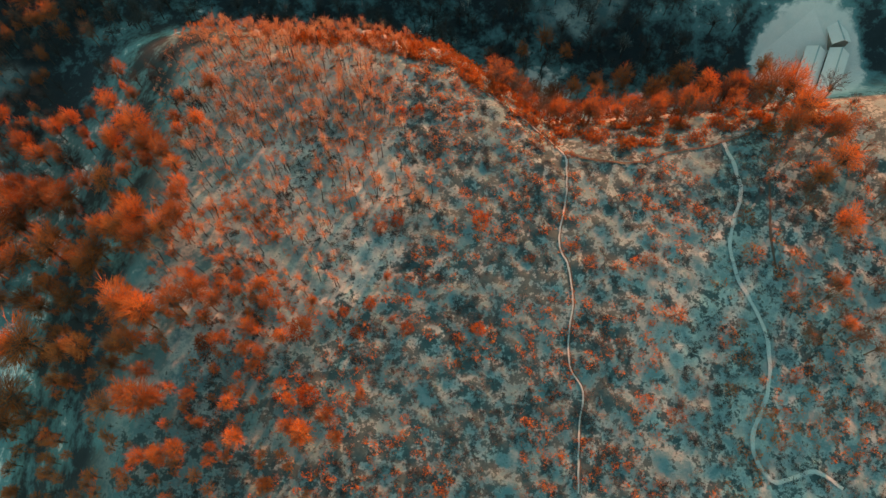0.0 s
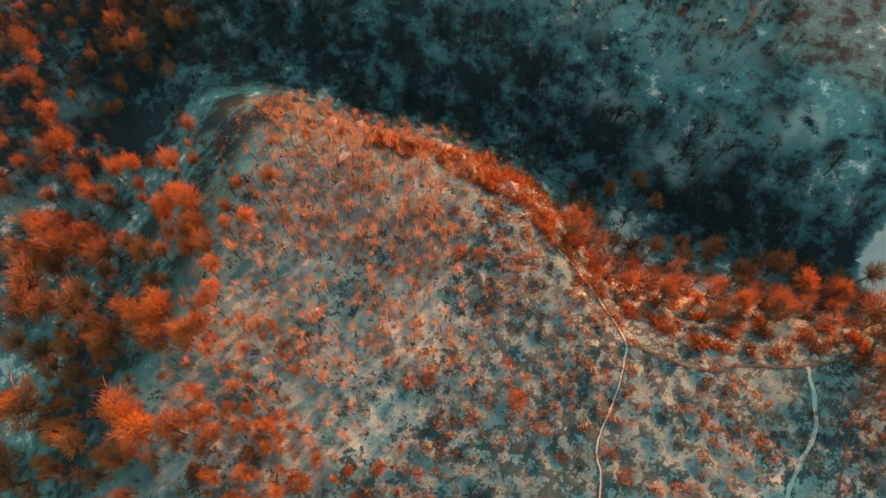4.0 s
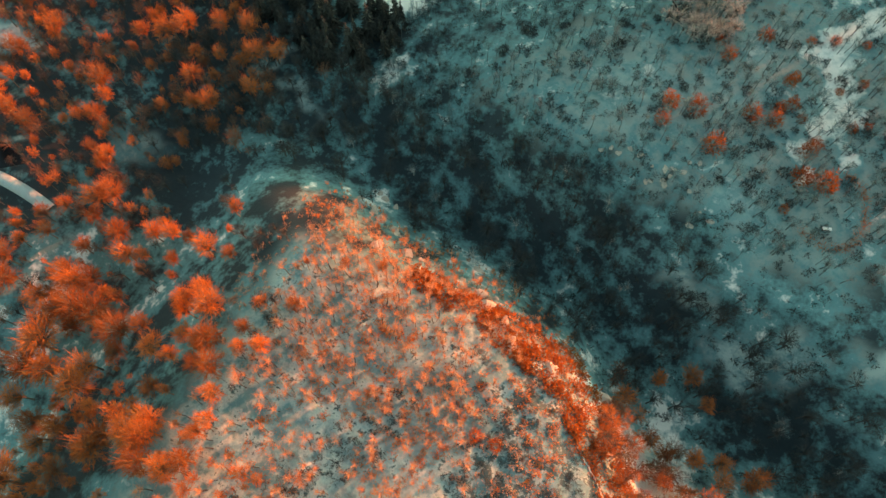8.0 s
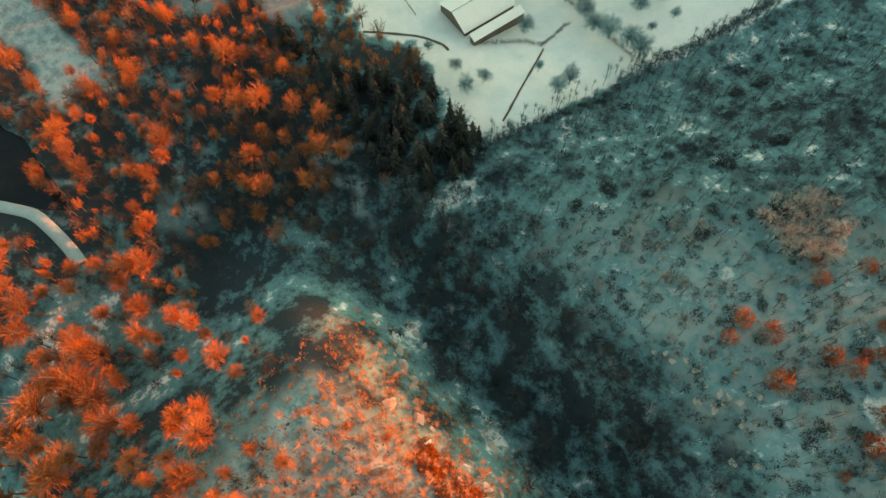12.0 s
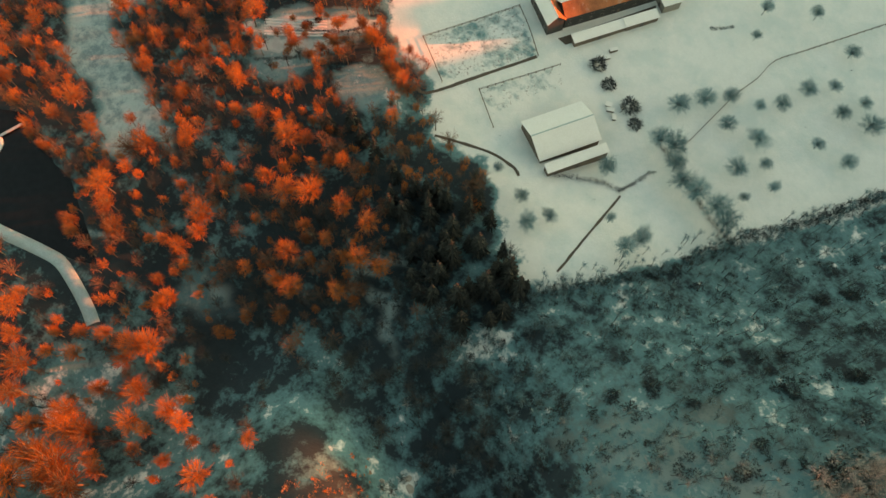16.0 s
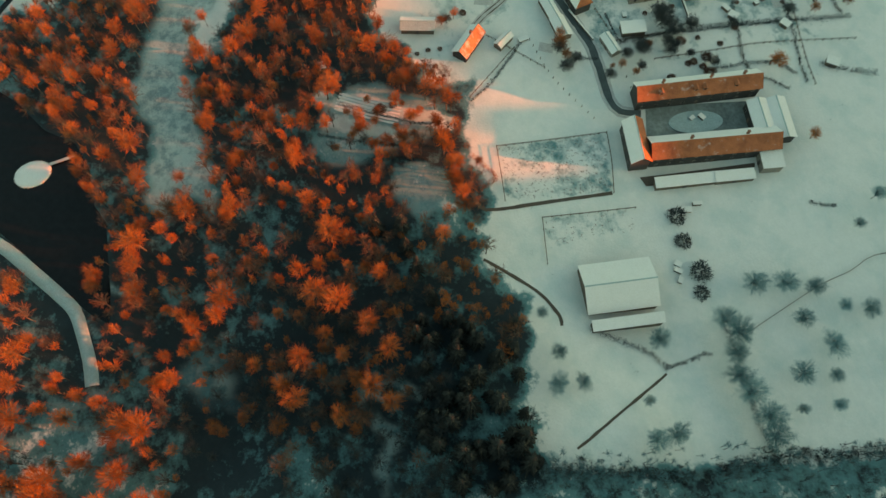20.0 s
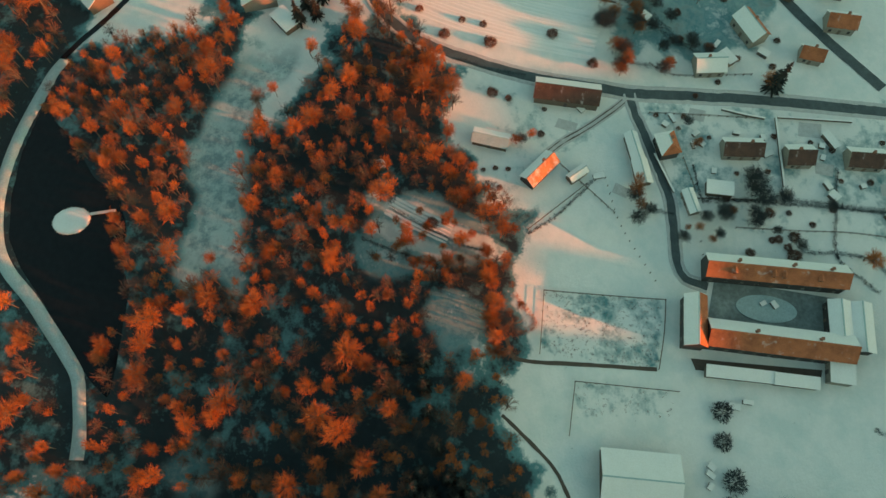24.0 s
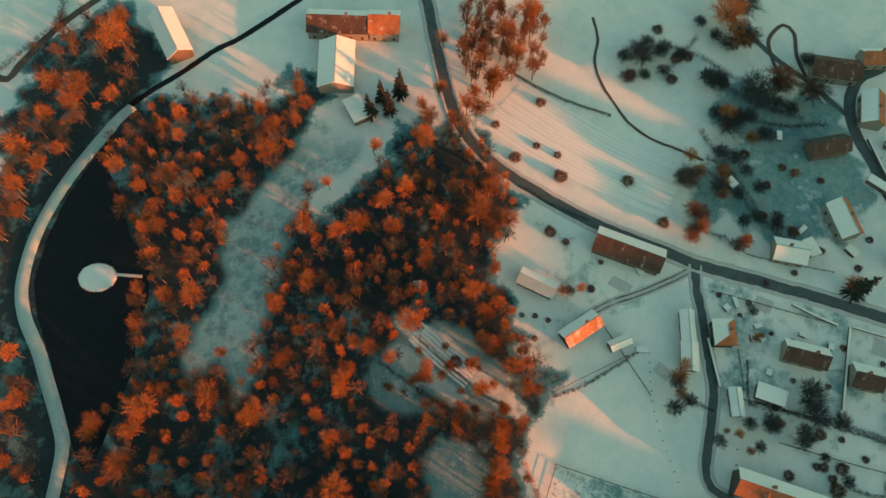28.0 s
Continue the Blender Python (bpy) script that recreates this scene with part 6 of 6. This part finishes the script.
# low bushes and beds of the village gardens
for x, y, r in [(-242, 294, 0.9), (-240, 303, 1.1), (-236, 300, 0.8), (-231, 309, 0.8), (-229, 315, 1.0), (-217, 314, 0.9), (-216, 324, 1.0), (-228, 330, 1.1), (-224, 341, 0.9), (-220, 347, 1.1), (-209, 346, 0.9), (-207, 355, 1.2), (-220, 364, 1.0), (-203, 361, 0.8), (-200, 340, 1.3), (-196, 332, 1.1), (-193, 318, 1.2), (-201, 326, 1.0), (-247, 309, 1.0), (-251, 318, 1.1), (-259, 327, 1.4), (-264, 343, 1.2), (-254, 338, 1.3), (-270, 310, 1.5), (-281, 312, 1.6), (-288, 318, 1.4), (-292, 306, 1.7), (-284, 330, 1.3), (-250, 258, 0.9), (-224, 238, 1.0)]:
    plant(BUSHES, x, y, r / 1.9, r / 1.9, "small dark garden bush in the snow")
for corners in (((-243, 306), (-241, 311), (-237, 309), (-239, 304)), ((-217, 340), (-215, 346), (-211, 344), (-213, 339)), ((-232, 340), (-230, 347), (-225, 345), (-227, 338)), ((-206, 358), (-205, 363), (-201, 362), (-202, 357)), ((-246, 262), (-243, 268), (-240, 266), (-243, 260)), ((-220, 275), (-217, 279), (-214, 277), (-217, 273))):
    sheet("garden_bed", corners, 0.1, VERGE, "dug garden bed under thin snow", "bed")


def garden_wall(points, high, label):
    """A low wall under a cap of snow."""
    root = new("garden_wall")
    tagged(root, label, "wall", "garden walls")
    for (ax, ay), (bx, by) in zip(points, points[1:]):
        n = max(1, int(math.dist((ax, ay), (bx, by)) / 4))
        for k in range(n):
            p = (ax + (bx - ax) * (k + 0.5) / n, ay + (by - ay) * (k + 0.5) / n)
            half, z = math.dist((ax, ay), (bx, by)) / n / 2, ground_z(*p)
            for name, w, z0, z1, mat in (("masonry", 0.16, -0.5, high, OLD_WALL), ("snow_cap", 0.3, high, high + 0.2, SNOW)):
                bm = bmesh.new()
                add_box(bm, -half, -w, z0, half, w, z1, 0.03)
                part(name, bm, mat, root).matrix_basis = pose(*p, z, 0, 0, math.degrees(math.atan2(by - ay, bx - ax)))


for pts, label in (([(-234.7, 333.1), (-232.3, 343.4), (-229, 357)], "snow-capped garden wall along the road"), ([(-234.6, 332.6), (-221, 329.6), (-207.3, 326.7)], "snow-capped wall between two gardens"),
                   ([(-240.5, 316), (-237.4, 322.5), (-234.8, 329)], "low snow-capped roadside wall"),
                   ([(-227.9, 289.6), (-213.6, 292.2)], "low snow-capped wall beside the lane")):
    garden_wall(pts, 1.0, label)
hedge([(-274.6, 232), (-268.3, 243.1), (-264.2, 254)], 1.0, 0.9, "dark bramble strip below the road", 21)
hedge([(-318.5, 227.6), (-310.3, 242.4), (-303.9, 261.7)], 0.7, 0.8, "dark strip of brambles along an old fence", 22)
hedge([(-210.3, 302.2), (-205.9, 318.8), (-201, 338.6), (-196, 356)], 0.7, 1.2, "dark clipped hedge behind the gardens", 23)
hedge([(-207.2, 244.1), (-211.6, 253.9), (-222.5, 269.1)], 0.7, 0.7, "dark weedy strip along a fence", 24)
hedge([(-330, 271), (-334, 283), (-329, 296), (-322, 305)], 1.8, 2.2, "dark overgrown belt of brush on the meadow", 25)
hedge([(-320, 300), (-312, 312), (-308, 326)], 1.8, 1.8, "dark brush below the side road", 26)
hedge([(-300, 292), (-290, 298), (-280, 304), (-268, 310)], 1.6, 1.8, "dark brush between wild gardens", 27)
LOOP = smooth_line([(-323.4, 320.9), (-332, 319), (-340.1, 318.6), (-346.8, 324.2), (-343.3, 327.9), (-333.5, 327.8), (-325, 330)])
tagged(ribbon("path", LOOP, (-0.7, 0.7), (0.12, 0.12), EARTH), "dark looping garden path", "path", kind="structure")
gabled("house", (-284, 362), (-280, 372), 7, 4, 2.2, (SNOW, SNOW), PLASTER, "house under snow beyond the side road", 3, ((1, 0.4),))
gabled("house", (-268, 361), (-265, 370), 6.4, 4, 2.4, (SNOW, TILE), PLASTER, "house with an orange slope beyond the side road", 3, ((1, 0.4),))
hedge([(45.3, 207.8), (50.5, 204.9), (53.4, 195.9), (51.6, 188.4), (45, 187), (40.8, 188.4)], 2.3, 2.6, "orange-red hedge curving round a small lawn", 31, TWIG)
stack(45.5, 191.5, 20, "snow-capped bench beside a hedge", 0.7, 2.2, 0.6)

# the plots behind the lane: dark hedges, trees with a rusty tinge, small sheds
for points, wide, high, seed, label in (
        ([(-209.4, 300.7), (-206.7, 318.3), (-204.3, 329.8), (-200.6, 342.8)], 1.3, 1.7, 41, "dark thick hedge behind the village plots"),
        ([(-200.6, 342.8), (-196.1, 357.7), (-192.3, 368.4), (-189.1, 379.5)], 1.5, 1.9, 42, "dark overgrown hedge behind the village plots"),
        ([(-213.4, 346.3), (-201.6, 341.7), (-187.1, 336.3), (-180.8, 337.6), (-172.0, 344.4)], 0.9, 1.2, 43, "dark hedge bending between two gardens"),
        ([(-216.3, 363.1), (-209.1, 362.6), (-195.4, 359.3), (-178.9, 353.4), (-171.7, 351.5)], 0.7, 1.2, 44, "narrow dark hedge along a garden"),
        ([(-210.9, 379.0), (-201.3, 378.0), (-191.5, 377.7)], 0.9, 1.3, 45, "dark hedge at the last plot"),
        ([(-222.4, 301.2), (-215, 300.6), (-209.4, 300.7)], 0.5, 0.9, 46, "low dark hedge behind the cottage"),
        ([(-209.3, 281.0), (-208.6, 285.1), (-206.2, 290.0)], 1.0, 1.3, 47, "dark hedge beside the lane"),
        ([(-176, 360), (-171, 366), (-166, 374)], 2.0, 1.8, 48, "dark thicket at the field's corner"),
        ([(-133.5, 329.0), (-131, 332), (-129.5, 335.5)], 0.9, 0.7, 49, "low dark brushwood heap on the meadow"),
        ([(-268, 286), (-263.5, 291), (-261, 297)], 1.3, 1.6, 50, "dark brush above the road"),
        ([(-284, 294), (-280.5, 299), (-276, 303)], 1.4, 1.8, 51, "dark brush round a ruined hut"),
        ([(-299, 326), (-296, 332), (-299, 340)], 1.6, 1.6, 52, "dark brush beside the old house"),
        ([(-306, 296), (-304, 304), (-308, 311)], 1.7, 2.2, 53, "dark brush at the meadow's corner")):
    hedge(points, wide, high, label, seed)
for x, y, r in [(-213.3, 317.2, 3.6), (-205.9, 325.3, 3.2), (-200, 339.3, 2.3), (-197.8, 359.5, 2.6), (-200.6, 316.4, 1.8), (-195.1, 319.4, 1.7), (-189.5, 325.5, 2.3), (-304.4, 304.2, 3.6)]:
    plant(GARDEN, x, y, r / 3.6, (2.6 + 1.1 * r) / 9, "dark fuzzy bare tree behind a garden hedge")
for x, y, r in [(-182.2, 343.7, 3.6), (-218, 282.7, 2.4), (-210.8, 280.3, 2.2), (-196.1, 368.5, 2.0), (-200.8, 292.8, 1.3), (-203.8, 307.6, 2.0), (-152.8, 340.9, 2.4), (-195.3, 381.1, 2.6), (-229.7, 305.6, 1.3), (-267.4, 288.4, 2.8), (-262.9, 287.9, 2.0), (-305.9, 298.5, 3.6), (-283.9, 320.2, 2.2), (-279.1, 297, 2.6), (-260.4, 302.3, 2.0), (-288.5, 287.8, 2.6)]:
    plant(VILLAGE, x, y, r / 3.6, (2.4 + 1.4 * r) / 14, "low rusty bare tree among the village plots")
for a, b, w, h, label in (((-208.8, 326.2), (-206.4, 328.2), 2.2, 2.1, "small snow-roofed hutch at a wall's end"), ((-205.2, 340.6), (-202.8, 342), 1.9, 2.0, "small snow-roofed hutch by a hedge"), ((-195.6, 355.6), (-193, 356.8), 2.0, 2.0, "small snow-roofed hutch between gardens"),
                          ((-176, 361.4), (-173.4, 364), 2.6, 2.2, "square snow-roofed hut in the last garden"), ((-208.2, 375.2), (-205.6, 377.4), 2.4, 2.1, "small hut with a flat snowy roof"), ((-208, 382.6), (-205.8, 384.4), 1.6, 2.0, "narrow hut with a flat snowy roof"),
                          ((-226, 346), (-220.4, 348), 1.8, 2.2, "narrow snowy outhouse beside a cottage"), ((-285.5, 345.2), (-279.8, 353.2), 2.2, 2.4, "long snow-roofed shed by the side road"), ((-299.5, 353), (-297, 357.6), 3.2, 2.6, "flat-roofed shed across the side road"),
                          ((-261.8, 322.2), (-256.8, 324.4), 3.0, 2.6, "snow-roofed annex of a roadside house"), ((-260.6, 335), (-258, 337.4), 1.8, 2.0, "tiny snow-roofed hutch above the road"), ((-281.8, 299.4), (-279.4, 301.2), 2.2, 2.0, "ruined hut under snow in an overgrown plot")):
    flat_roofed("hutch", a, b, w, h - 0.25, h, label)
garden_wall([(-301, 347.6), (-290.5, 350.6), (-279.5, 354.2)], 1.1, "snow-capped wall along the side road")

# the garden on the far bank: bushes round the snowy path
for x, y, r in [(34.9, 194.6, 1.4), (29.6, 218.9, 1.6), (42.4, 221.7, 1.7), (46, 224, 1.3), (35.6, 213, 2.2), (23.8, 230.3, 1.8), (23.2, 219.5, 2.0), (26, 222, 2.2), (16.4, 193, 1.4), (36, 231, 1.3), (41, 236, 1.5), (30, 246, 1.6), (38, 248, 1.4), (24, 243, 1.5)]:
    plant(HILL if (x + y) % 2 < 1.2 else DARK_BUSHES, x, y, r / 1.9, r / 2.2, "round bush in the garden across the gorge")

# the small plots in the wood's glade: hedges, low trees and ridges of shovelled snow
for points, wide, high, seed in (([(-222, 203), (-214, 213), (-206, 224), (-203, 231)], 0.7, 1.0, 61), ([(-213, 193), (-206, 205), (-200, 216)], 0.8, 1.0, 62), ([(-199, 204), (-196, 214), (-192, 222)], 1.3, 1.6, 63)):
    hedge(points, wide, high, "dark brambles between small snowy plots", seed)
for x, y, r in [(-217, 204, 1.6), (-211, 212, 1.9), (-206, 217, 1.6), (-208, 203, 1.8), (-203, 209, 1.5), (-214, 222, 1.4), (-219, 212, 1.7), (-202, 222, 1.8), (-209, 226, 1.6), (-206, 196, 1.7)]:
    plant(VILLAGE, x, y, r / 3.6, (2.2 + 1.4 * r) / 14, "low reddish fruit tree in a small snowy plot")
for n in range(6):
    o = 1.3 * n
    lay("snow_ridge", smooth_line([(-226 + 0.8 * o, 204 - 0.5 * o), (-219 + 0.8 * o, 213 - 0.5 * o), (-213 + 0.8 * o, 221.5 - 0.5 * o)], 1.5), (-0.4, 0, 0.4), (0.05, 0.3, 0.05), SNOW, "low ridge of snow over a garden bed")
